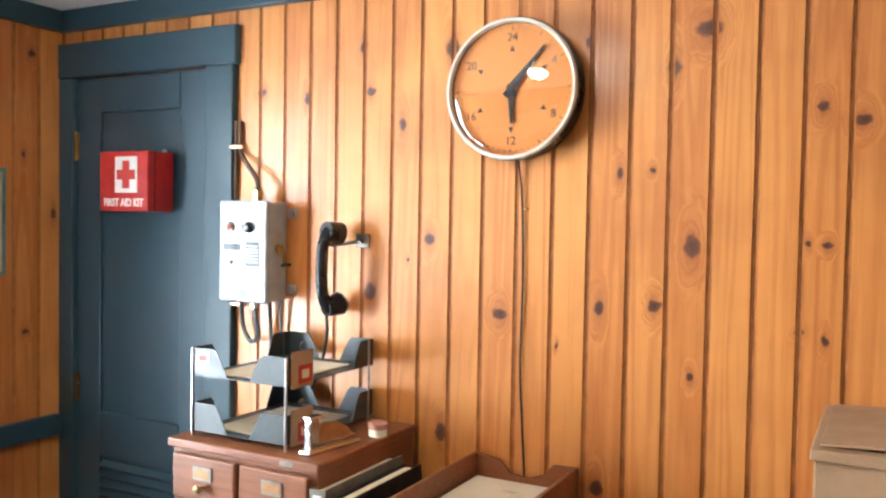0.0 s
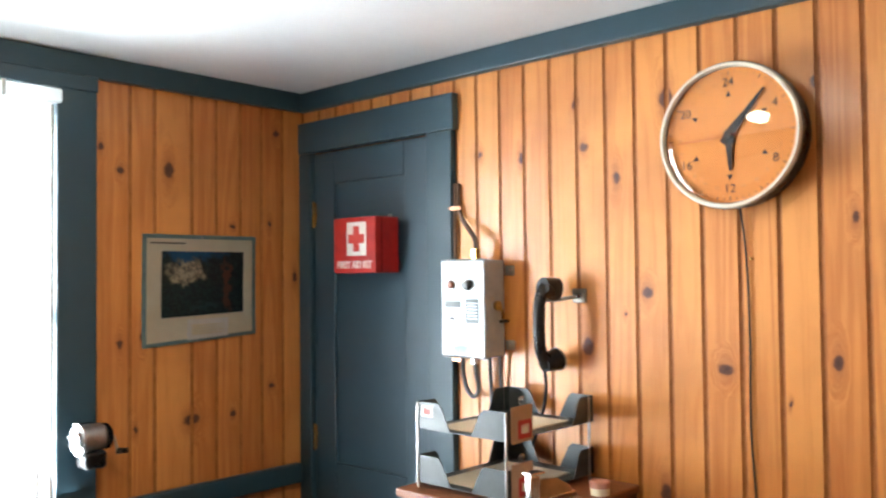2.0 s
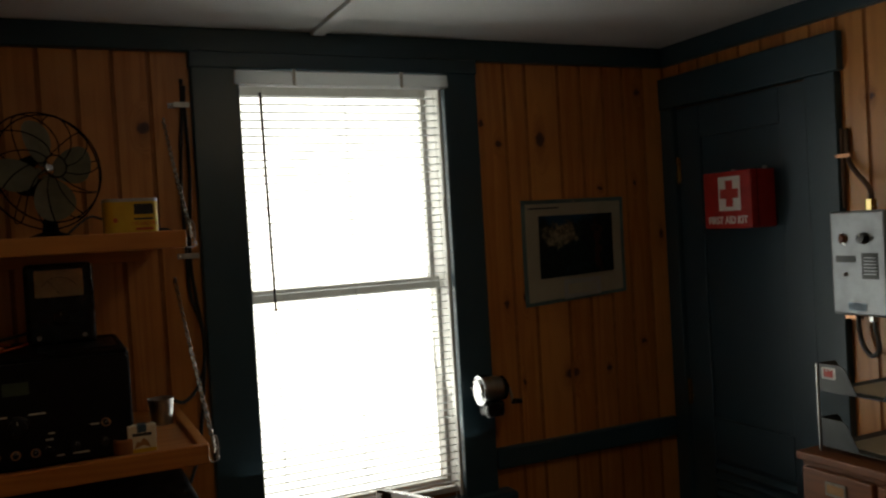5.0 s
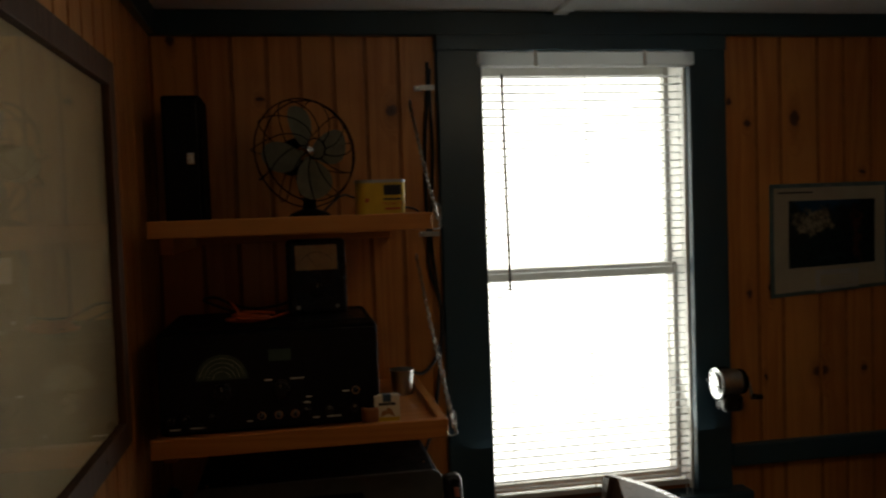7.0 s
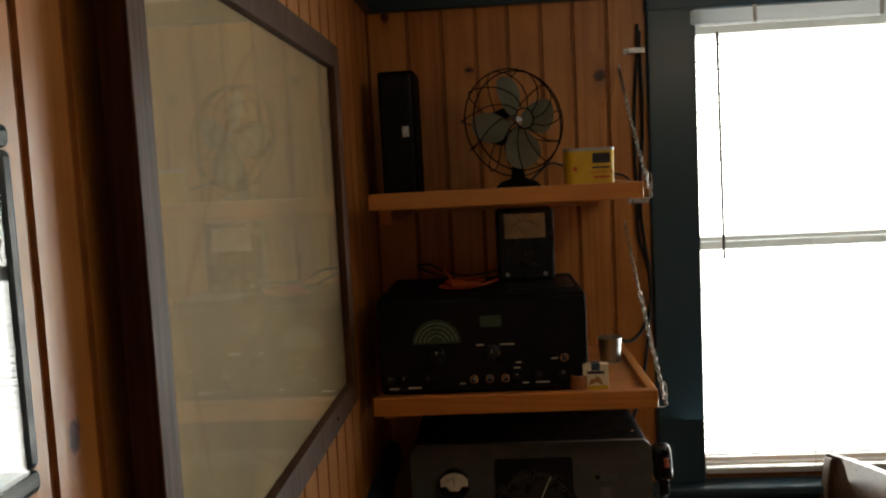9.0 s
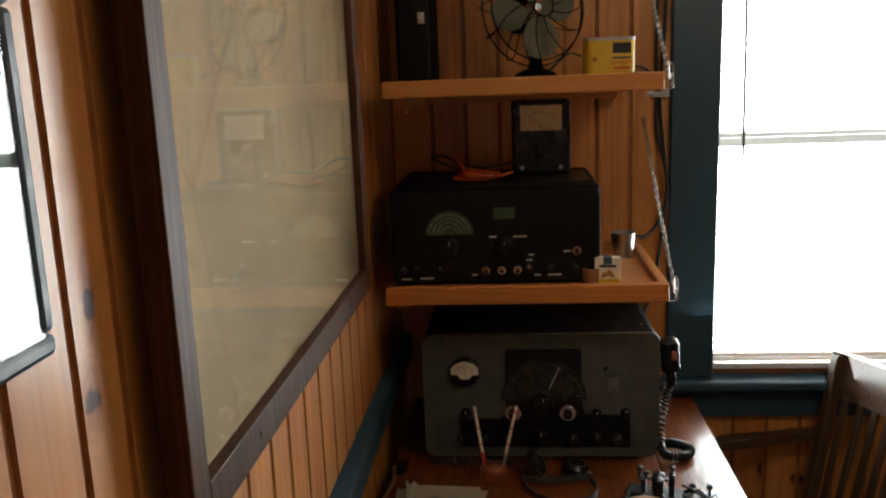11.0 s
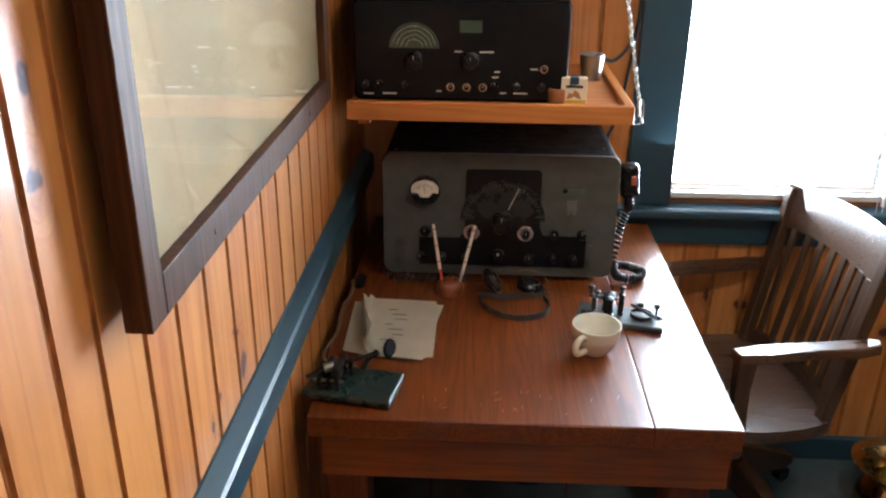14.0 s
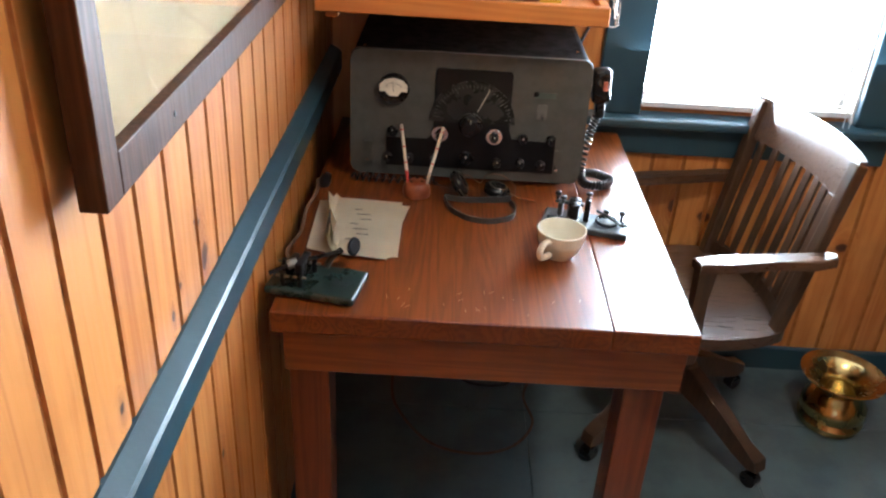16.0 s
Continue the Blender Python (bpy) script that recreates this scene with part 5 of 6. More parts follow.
part("lock", lathe([(0.008, 0), (0.007, 0.004), (0, 0.004)], ms @ Matrix.Translation((-0.020, 0.028, 0)), 14), steel, pb)
for z in (1.385, 1.582):
    part("mounting_lug", box((EAST - 0.007, 1.352, z - 0.013), (EAST - 0.001, 1.383, z + 0.013), 0.003), steel, pb)
    part("lug_bolt", lathe([(0.009, 0), (0.008, 0.008), (0, 0.009)], on_east(1.366, z, EAST - 0.007), 12), steel, pb)
part("gland_nut", rod((2.225, 1.448, 1.611), (2.225, 1.448, 1.640), 0.013, seg=6), brass, pb)
part("conduit", tube([(2.225, 1.448, 1.635), (2.228, 1.455, 1.668), (2.240, 1.495, 1.705), (2.256, 1.530, 1.735), (2.262, 1.541, 1.765), (2.262, 1.542, 1.825)], 0.0065, 10), cable_brown, pb, "bent brown conduit")
part("conduit", tube([(2.262, 1.557, 1.62), (2.262, 1.556, 1.70), (2.262, 1.556, 1.828)], 0.0060, 10), cable_brown, pb)
for z, y in ((1.757, 1.548), (1.337, 1.535)):
    part("copper_strap", box((2.250, y - 0.026, z - 0.005), (2.2535, y + 0.026, z + 0.005), 0.001), copper, pb, "bright copper strap")
    part("strap_screw", lathe([(0.004, 0), (0.003, 0.002), (0, 0.003)], on_east(y - 0.022, z, 2.250), 8), copper, pb)
part("loop_cable", tube([(2.240, 1.515, 1.357), (2.245, 1.516, 1.30), (2.246, 1.505, 1.262), (2.243, 1.480, 1.243), (2.238, 1.456, 1.262), (2.225, 1.452, 1.31), (2.222, 1.455, 1.357)], 0.0060, 9), cable_grey, pb, "looped grey cable")
part("cable_gland", rod((2.222, 1.455, 1.335), (2.222, 1.455, 1.357), 0.010, seg=6), steel, pb)
for y in (1.425, 1.390):
    part("drop_cable", tube([(2.248, y, 1.357), (2.255, y + 0.002, 1.28), (2.258, y, 1.18)], 0.0050, 8), cable_grey, pb)

hs = thing("telephone_handset", (EAST, 1.19, 1.33), "black bakelite handset hung on a nickel hook", "telephone")
part("grip", tube([(2.200, 1.205, 1.545), (2.180, 1.208, 1.495), (2.180, 1.208, 1.400), (2.200, 1.204, 1.346)], 0.0150, 16), bakelite, hs)
part("earpiece", rod((2.190, 1.206, 1.540), (2.232, 1.196, 1.534), 0.024, 0.029, 24), bakelite, hs)
part("mouthpiece", rod((2.192, 1.206, 1.352), (2.236, 1.196, 1.362), 0.020, 0.030, 24), bakelite, hs)
part("mouth_ring", rod((2.233, 1.1965, 1.361), (2.240, 1.195, 1.363), 0.030, 0.027, 24), nickel, hs)
part("hook_plate", box((EAST - 0.006, 1.130, 1.500), (EAST, 1.170, 1.535), 0.002), nickel, hs, "nickel hook plate")
part("hook_arm", tube([(EAST - 0.004, 1.150, 1.517), (2.248, 1.165, 1.513), (2.236, 1.195, 1.508), (2.215, 1.215, 1.508), (2.205, 1.220, 1.522)], 0.0048, 8), nickel, hs)
part("hook_bolt", lathe([(0.007, 0), (0.006, 0.008), (0, 0.009)], on_east(1.146, 1.517, EAST - 0.006), 12), chrome, hs)
part("handset_cord", tube([(2.196, 1.206, 1.335), (2.205, 1.210, 1.29), (2.225, 1.235, 1.23), (2.245, 1.27, 1.17), (2.258, 1.30, 1.12)], 0.0042, 8), cable_black, hs, "black handset cord")

# ---- table along the east wall, card cabinet and what stands on it ----
tb = thing("side_table", (2.0, 0.5, 0.0), "plain brown wooden table against the pine wall", "table")
part("tabletop", box((1.72, -0.60, 0.722), (2.250, 1.50, 0.750), 0.004), oak, tb)
for x in (1.76, 2.19):
    for y in (-0.55, 1.43):
        part("leg", box((x - 0.025, y - 0.025, 0.0), (x + 0.025, y + 0.025, 0.7215), 0.004), oak, tb)

CX0, CX1, CY0, CY1, CZ = 1.870, 2.250, 0.985, 1.385, 1.086
cabn = thing("card_cabinet", (2.06, 1.18, 0.75), "brown oak card-file cabinet with brass label holders", "cabinet")
part("carcass", box((CX0 + 0.006, CY0 + 0.004, 0.750), (CX1, CY1 - 0.004, CZ - 0.0205), 0.003), oak, cabn)
part("top", box((CX0 - 0.006, CY0 - 0.004, CZ - 0.020), (CX1, CY1 + 0.004, CZ), 0.004), oak, cabn)
for col in range(2):
    for row in range(3):
        y1 = CY1 - 0.016 - col * 0.188
        z1 = CZ - 0.030 - row * 0.102
        dr = part("drawer", box((CX0 - 0.010, y1 - 0.176, z1 - 0.094), (CX0 + 0.0055, y1, z1), 0.004), oak, cabn)
        mh = on_east(y1 - 0.088, z1 - 0.034, CX0 - 0.010)
        bmh = plate(rounded(0.052, 0.030, 0.003), 0, 0.003, mh)
        part("label_holder", bmh, nickel, dr, "nickel label holder")
        part("label_card", plate(rounded(0.042, 0.019, 0.001), 0.003, 0.0036, mh), tan_print, dr)
        part("pull", lathe([(0.005, 0), (0.005, 0.008), (0.010, 0.014), (0.008, 0.020), (0, 0.022)], mh @ Matrix.Translation((0, -0.030, 0)), 14), brass, dr, "brass pull")
part("maker_plate", plate(rounded(0.034, 0.011, 0.004), 0, 0.001, on_east(CY0 + 0.075, CZ - 0.010, CX0 - 0.006)), nickel, cabn)

tray = thing("letter_trays", (2.08, 1.23, CZ), "two-tier olive-grey metal letter trays holding papers", "letter tray")
AX0, AX1, AY0, AY1 = 1.905, 2.235, 1.096, 1.352


def tray_corner(bm, cx, cy, sx, sy, z, h=0.062, la=0.098, lb=0.085):
    """A raised corner of sheet metal with sloping ends."""
    t = 0.0016
    for axis, length, s in ((1, la, sy), (0, lb, sx)):
        pts = [(0, 0), (length, 0), (length * 0.72, h * 0.86), (length * 0.62, h), (0, h)]
        if axis == 1:
            m = Matrix(((0, 0, sx * -1.0, cx), (s, 0, 0, cy), (0, 1, 0, z), (0, 0, 0, 1)))
        else:
            m = Matrix(((s, 0, 0, cx), (0, 0, sy * -1.0, cy), (0, 1, 0, z), (0, 0, 0, 1)))
        plate(pts, -t / 2, t / 2, m, bm=bm)


for z in (CZ + 0.012, CZ + 0.134):
    tier = part("tier", box((AX0, AY0, z), (AX1, AY1, z + 0.0018)), tray_metal, tray)
    for cx, cy, sx, sy in ((AX0, AY0, 1, 1), (AX0, AY1, 1, -1), (AX1, AY0, -1, 1), (AX1, AY1, -1, -1)):
        bm = bmesh.new()
        tray_corner(bm, cx, cy, sx, sy, z)
        part("corner_wall", bm, tray_metal, tier)
    part("paper_ream", box((AX0 + 0.025, AY0 + 0.035, z + 0.002), (AX1 - 0.05, AY1 - 0.035, z + 0.005), 0.001), paper, tier, "cream paper stack")
    ml = on_east(AY1 - 0.028, z + 0.042, AX0 - 0.001)
    if z > CZ + 0.1:
        part("white_tag", plate(rounded(0.036, 0.026, 0.001), 0, 0.0008, ml), white_paint, tier)
        part("red_emblem", plate([(-0.012, -0.008), (0.012, -0.008), (0.012, 0.009), (0.007, 0.009), (0.007, 0.004), (0.003, 0.004), (0.003, 0.009), (-0.003, 0.009), (-0.003, 0.004), (-0.007, 0.004), (-0.007, 0.009), (-0.012, 0.009)], 0.0008, 0.0013, ml), red_paint, tier)
    mt = Matrix(((1, 0, 0, AX0 + 0.052), (0, 0, -1, AY0 - 0.0015), (0, 1, 0, z + 0.026), (0, 0, 0, 1)))
    part("brown_card", plate(rounded(0.075, 0.078, 0.004), 0, 0.0012, mt @ Matrix.Translation((0, 0.006, 0))), kraft, tier, "brown card tag")
    part("red_square", plate(rounded(0.046, 0.040, 0.001), 0.0012, 0.0018, mt @ Matrix.Translation((0.010, -0.006, 0))), red_paint, tier)
    part("pale_emblem", plate([(-0.012, -0.009), (0.012, -0.009), (0.012, 0.010), (0.007, 0.010), (0.007, 0.004), (0.003, 0.004), (0.003, 0.010), (-0.003, 0.010), (-0.003, 0.004), (-0.007, 0.004), (-0.007, 0.010), (-0.012, 0.010)], 0.0018, 0.0023, mt @ Matrix.Translation((0.010, -0.006, 0))), paper, tier)
    part("clip", tube([mt @ Vector((-0.006, 0.046, 0.002)), mt @ Vector((-0.012, 0.060, 0.004)), mt @ Vector((0.0, 0.064, 0.004)), mt @ Vector((0.004, 0.046, 0.002))], 0.0012, 5), chrome, tier)
for x in (AX0 - 0.002, AX1 - 0.02):
    for y in (AY0 - 0.002, AY1 + 0.002):
        part("post", rod((x, y, CZ), (x, y, CZ + 0.195), 0.0030, seg=10), steel, tray, "chrome corner post")

stp = thing("stapler", (1.975, 1.03, CZ), "chrome desk stapler on the cabinet top", "stapler")
sm = Matrix.Translation((1.975, 1.030, CZ)) @ Matrix.Rotation(radians(-8), 4, "Z")
part("base", box((-0.080, -0.017, 0.0), (0.075, 0.017, 0.010), 0.004, turn=sm), chrome, stp)
part("magazine", box((-0.060, -0.008, 0.010), (0.070, 0.008, 0.022), 0.002, turn=sm), chrome, stp)
part("head", box((-0.070, -0.010, 0.0095), (-0.044, 0.010, 0.072), 0.003, turn=sm), chrome, stp)
part("cap", box((-0.074, -0.013, 0.072), (-0.030, 0.013, 0.079), 0.003, turn=sm), chrome, stp)
part("side_plate", plate([(-0.045, 0.020), (0.060, 0.020), (0.050, 0.036), (0.015, 0.056), (-0.020, 0.060), (-0.045, 0.058)], -0.004, 0.004, sm @ Matrix(((1, 0, 0, 0), (0, 0, -1, 0), (0, 1, 0, 0), (0, 0, 0, 1)))), tan_print, stp, "brown side plate")
tape = thing("tape_roll_tin", (2.118, 0.998, CZ), "small round tin with a pink lid", "tin")
part("tin_body", lathe([(0, 0), (0.021, 0), (0.021, 0.022), (0, 0.022)], Matrix.Translation((2.118, 1.004, CZ)), 24), paper, tape)
part("lid", lathe([(0.0222, 0.016), (0.0225, 0.027), (0.020, 0.030), (0, 0.030)], Matrix.Translation((2.118, 1.004, CZ)), 24), surface("faded_pink_lid", (0.55, 0.27, 0.20), rough=0.5), tape, "faded pink lid")


def binder(y, tilt, w, h, d, cover, name, label, spine=False):
    ob = thing(name, (2.02, y, 0.750), label, "binder", "binders beside the cabinet")
    m = Matrix.Translation((1.860, y, 0.752)) @ Matrix.Rotation(radians(tilt), 4, "X")
    part("cover", box((0.0, -0.0015, 0.0), (d, 0.0015, h), 0.001, turn=m), cover, ob)
    part("cover", box((0.0, w - 0.0015, 0.0), (d, w + 0.0015, h), 0.001, turn=m), cover, ob)
    part("spine", box((-0.003, -0.0015, 0.0), (0.0005, w + 0.0015, h), 0.001, turn=m), cover, ob)
    part("pages", box((0.004, 0.002, 0.004), (d - 0.008, w - 0.002, h - 0.008), 0.001, turn=m), paper, ob)
    if spine:
        part("spine_label", box((-0.0042, 0.008, h - 0.12), (-0.003, w - 0.008, h - 0.012), turn=m), white_paint, ob)
    return ob


binder(0.935, -5, 0.036, 0.290, 0.29, surface("grey_board", (0.16, 0.15, 0.12), rough=0.6), "ring_binder", "grey ring binder with white spine label", True)
binder(0.880, -5, 0.040, 0.280, 0.28, surface("black_cloth", (0.012, 0.011, 0.011), rough=0.7), "black_binder", "black cloth binder with cream pages")

ib = thing("wooden_letter_tray", (2.07, 0.71, 0.945), "open brown wooden letter tray holding papers", "letter tray")
IX0, IX1, IY0, IY1, IZ0, IZ1 = 1.875, 2.262, 0.580, 0.830, 0.945, 1.042
part("bottom", box((IX0, IY0, IZ0), (IX1, IY1, IZ0 + 0.008), 0.001), oak, ib)
part("side", box((IX0, IY1 - 0.010, IZ0 + 0.0085), (IX1, IY1, IZ1), 0.002), oak, ib)
part("side", box((IX0, IY0, IZ0 + 0.0085), (IX1, IY0 + 0.010, IZ1), 0.002), oak, ib)
wb = IY1 - IY0 - 0.021
part("back", plate([(0, 0), (wb, 0), (wb, 0.088), (wb * 0.80, 0.086), (wb * 0.70, 0.060), (wb * 0.55, 0.048), (wb * 0.36, 0.052), (wb * 0.24, 0.078), (0, 0.088)], 0.0, 0.010, on_east(IY1 - 0.0105, IZ0 + 0.0085, IX1)), oak, ib)
part("paper_ream", box((IX0 + 0.02, IY0 + 0.018, IZ0 + 0.0085), (IX1 - 0.025, IY1 - 0.018, IZ0 + 0.050), 0.001), paper, ib, "stack of cream papers")
part("torn_slip", plate([(0, 0), (0.05, 0.006), (0.045, 0.022), (0.02, 0.018), (-0.01, 0.03)], 0, 0.0012, Matrix.Translation((2.16, 0.68, IZ0 + 0.053)) @ Matrix.Rotation(radians(12), 4, "Y")), paper, ib)
stand = thing("box_file", (2.07, 0.70, 0.75), "brown wooden box under the letter tray", "box")
part("box_body", box((1.88, 0.585, 0.750), (2.250, 0.825, 0.9445), 0.004), oak, stand)

crt = thing("cardboard_carton", (2.05, -0.10, 0.75), "tan cardboard carton with folded lid", "carton")
part("carton_body", box((1.900, -0.320, 0.750), (2.245, 0.092, 1.222), 0.003), kraft, crt)
part("lid_flap", box((1.893, -0.325, 1.2222), (2.250, 0.098, 1.240), 0.003), kraft, crt)
part("lid_flap", box((-0.16, -0.40, 0.0), (0.16, 0.0, 0.004), 0.001, turn=Matrix.Translation((2.075, 0.085, 1.241)) @ Matrix.Rotation(radians(-3), 4, "X")), kraft, crt)

# ---- swivel armchair ----
ch = thing("swivel_armchair", (0, 0, 0), "worn brown oak swivel armchair with slatted back", "chair")
SZ = 0.455
seat_line = [(-0.225, -0.20), (-0.235, 0.0), (-0.225, 0.20), (-0.05, 0.245), (0.14, 0.235), (0.205, 0.18), (0.225, 0.0), (0.205, -0.18), (0.14, -0.235), (-0.05, -0.245)]
seat_pts = [(p.x, p.y) for p in smooth_line([(x, y, 0) for x, y in seat_line + seat_line[:1]], 5)[:-1]]
part("seat", plate(seat_pts, SZ - 0.032, SZ, bevel=0.010), chair_seat_wood, ch)
LEAN = radians(13)


def back_pt(y, h, out=0.0):
    """A point of the chair's back: across, height along it, and depth."""
    curve = 0.055 * (1 - (y / 0.225) ** 2)
    return Vector((0.145 + curve + (h - SZ) * math.tan(LEAN) + out, y, h))


def bent_slab(name, h0, h1, y0, y1, t, n=14, label=""):
    bm = bmesh.new()
    rows = []
    for i in range(n + 1):
        y = y0 + (y1 - y0) * i / n
        rows.append([bm.verts.new(back_pt(y, h, o)) for h, o in ((h0, 0), (h1, 0), (h1, t), (h0, t))])
    for a, b in zip(rows, rows[1:]):
        for j in range(4):
            bm.faces.new((a[j], a[(j + 1) % 4], b[(j + 1) % 4], b[j]))
    bm.faces.new(rows[0])
    bm.faces.new(rows[-1][::-1])
    bmesh.ops.bevel(bm, geom=[e for e in bm.edges if len(e.link_faces) == 2 and e.calc_face_angle(0) > 1.0], offset=0.004, segments=2, affect="EDGES", profile=0.5)
    return part(name, bm, chair_seat_wood if h1 - h0 > 0.08 else chair_wood, ch, label)


bent_slab("crest_rail", 0.800, 0.912, -0.232, 0.232, 0.024)
bent_slab("lower_rail", SZ + 0.004, SZ + 0.040, -0.190, 0.190, 0.020)
for k in range(8):
    y = -0.165 + 0.33 * k / 7
    a, b = back_pt(y, SZ + 0.038, 0.004), back_pt(y * 1.08, 0.803, 0.006)
    m = (b - a).to_track_quat("Z", "X").to_matrix().to_4x4()
    part("back_slat", box((-0.0055, -0.012, 0), (0.0055, 0.012, (b - a).length), 0.002, turn=Matrix.Translation(a) @ Matrix.Rotation(math.atan2((b - a).x, (b - a).z), 4, "Y")), chair_wood, ch)
for s in (-1, 1):
    a, b = back_pt(s * 0.205, SZ - 0.03, 0.0), back_pt(s * 0.218, 0.905, 0.002)
    part("back_post", box((-0.012, -0.017, 0), (0.026, 0.017, (b - a).length), 0.005, turn=Matrix.Translation(a) @ Matrix.Rotation(math.atan2((b - a).x, (b - a).z), 4, "Y") @ Matrix.Rotation(-math.atan2((b - a).y, (b - a).z), 4, "X")), chair_wood, ch)
    arm = [(-0.190, s * 0.225), (-0.188, s * 0.268), (-0.10, s * 0.270), (0.06, s * 0.268), (0.17, s * 0.280), (0.245, s * 0.268), (0.262, s * 0.240), (0.235, s * 0.228), (0.16, s * 0.232), (0.05, s * 0.228), (-0.10, s * 0.222)]
    part("armrest", plate(arm if s > 0 else arm[::-1], 0.660, 0.684, bevel=0.007), chair_seat_wood, ch)
    post = [(0, 0), (0.055, 0.0), (0.062, 0.05), (0.050, 0.13), (0.044, 0.19), (0.062, 0.262), (0.0, 0.262), (0.004, 0.19), (0.012, 0.12), (0.002, 0.05)]
    part("arm_post", plate(post, -0.014, 0.014, Matrix(((1, 0, 0, -0.185), (0, 0, -1, s * 0.247), (0, 1, 0, 0.398), (0, 0, 0, 1))), 0.004), chair_wood, ch)
part("spindle", rod((0.0, 0, 0.17), (0.0, 0, 0.40), 0.022, seg=18), black_metal, ch)
part("spring_iron", box((-0.16, -0.075, 0.385), (0.13, 0.075, 0.422), 0.008), black_metal, ch)
part("hub", lathe([(0, 0.135), (0.052, 0.135), (0.058, 0.150), (0.058, 0.215), (0.035, 0.235), (0, 0.235)], None, 24), chair_wood, ch)
for k in range(4):
    a = radians(-66 + 90 * k)
    mleg = Matrix.Rotation(a, 4, "Z")
    outline = [(0.02, 0.145), (0.02, 0.222), (0.06, 0.225), (0.16, 0.178), (0.27, 0.110), (0.318, 0.095), (0.325, 0.062), (0.292, 0.055), (0.24, 0.070), (0.14, 0.125)]
    leg = part("base_leg", plate(outline, -0.021, 0.021, mleg @ Matrix(((1, 0, 0, 0), (0, 0, -1, 0), (0, 1, 0, 0), (0, 0, 0, 1))), 0.006), chair_wood, ch)
    tip = mleg @ Vector((0.303, 0, 0))
    part("caster_stem", rod((tip.x, tip.y, 0.040), (tip.x, tip.y, 0.066), 0.008, seg=10), black_metal, leg)
    side = mleg @ Vector((0, 1, 0))
    part("caster_wheel", rod(tip + Vector((0, 0, 0.0235)) - side * 0.014, tip + Vector((0, 0, 0.0235)) + side * 0.014, 0.0235, seg=20), bakelite, leg, "black caster wheel")
for o in ch.children:
    if o.name.split(".")[0] not in ("spindle", "hub", "base_leg"):
        o.scale = (0.80, 0.96, 1.0)
ch.matrix_basis = pose(1.010, 1.955, 0, 0, 0, 12)

# ---- spittoon on the floor ----
sp = thing("brass_spittoon", (1.505, 1.990, 0.0), "tarnished brass spittoon on the grey-blue floor", "spittoon")
ms = Matrix.Translation((1.505, 1.990, 0.0)) @ Matrix.Diagonal((1.08, 1.08, 0.97, 1))
part("foot", lathe([(0, 0.0), (0.070, 0.0), (0.082, 0.010), (0.086, 0.030), (0.080, 0.046), (0.060, 0.046), (0.060, 0.02), (0, 0.02)], ms, 48), brass, sp)
part("bowl", lathe([(0.070, 0.0462), (0.080, 0.0465), (0.086, 0.060), (0.084, 0.082), (0.066, 0.112), (0.054, 0.1278), (0.048, 0.1278), (0.060, 0.106), (0.066, 0.06)], ms, 48), brass, sp)
part("flared_rim", lathe([(0.054, 0.128), (0.062, 0.148), (0.092, 0.172), (0.108, 0.180), (0.1095, 0.184), (0.106, 0.184), (0.086, 0.174), (0.056, 0.150), (0.049, 0.129)], ms, 48), brass, sp)

# ---- things on the desk ----
D = 0.780
mug = thing("china_cup", (0.567, 1.512, D), "thick cream china coffee cup on the desk", "cup")
cm = Matrix.Translation((0.567, 1.512, D))
part("cup_body", lathe([(0, 0.003), (0.020, 0.003), (0.022, 0.0), (0.026, 0.0), (0.029, 0.005), (0.039, 0.016), (0.0465, 0.036), (0.0495, 0.058), (0.0490, 0.0610), (0.0465, 0.0610), (0.0430, 0.036), (0.034, 0.016), (0, 0.009)], cm, 40), ceramic, mug)
part("handle", tube([cm @ Vector(p) for p in ((-0.026, -0.036, 0.048), (-0.038, -0.050, 0.051), (-0.046, -0.060, 0.040), (-0.042, -0.055, 0.023), (-0.024, -0.034, 0.018))], 0.0068, 10), ceramic, mug)

bug = thing("telegraph_bug_key", (0.105, 1.335, D), "semi-automatic telegraph key on a dark green base", "telegraph key")
bk = Matrix.Translation((0.105, 1.338, D)) @ Matrix.Rotation(radians(-10), 4, "Z")
part("base", box((-0.084, -0.053, 0.003), (0.084, 0.053, 0.019), 0.006, seg=3, turn=bk), key_green, bug)
part("maker_plate", plate(rounded(0.030, 0.018, 0.003), 0.019, 0.0195, bk @ Matrix.Translation((0.045, -0.006, 0))), tray_metal, bug)
for x, y in ((-0.07, -0.04), (0.07, -0.04), (-0.07, 0.04), (0.07, 0.04)):
    part("foot", rod(bk @ Vector((x, y, 0.0)), bk @ Vector((x, y, 0.005)), 0.007, seg=10), bakelite, bug)
part("frame_bridge", box((-0.034, -0.024, 0.019), (-0.020, 0.030, 0.056), 0.003, turn=bk), bakelite, bug)
part("frame_bridge", box((-0.058, -0.006, 0.019), (-0.046, 0.040, 0.044), 0.003, turn=bk), bakelite, bug)
part("lever", tube([bk @ Vector(p) for p in ((-0.080, -0.030, 0.034), (-0.04, 0.0, 0.046), (0.0, 0.030, 0.050), (0.030, 0.052, 0.054))], 0.0042, 8), bakelite, bug)
part("paddle", lathe([(0, 0), (0.016, 0.001), (0.019, 0.005), (0.016, 0.009), (0, 0.010)], bk @ Matrix.Translation((0.046, 0.066, 0.056)) @ Matrix.Rotation(radians(60), 4, "Y") @ Matrix.Diagonal((0.8, 1.5, 1, 1)), 20), black_metal, bug, "black oval paddle")
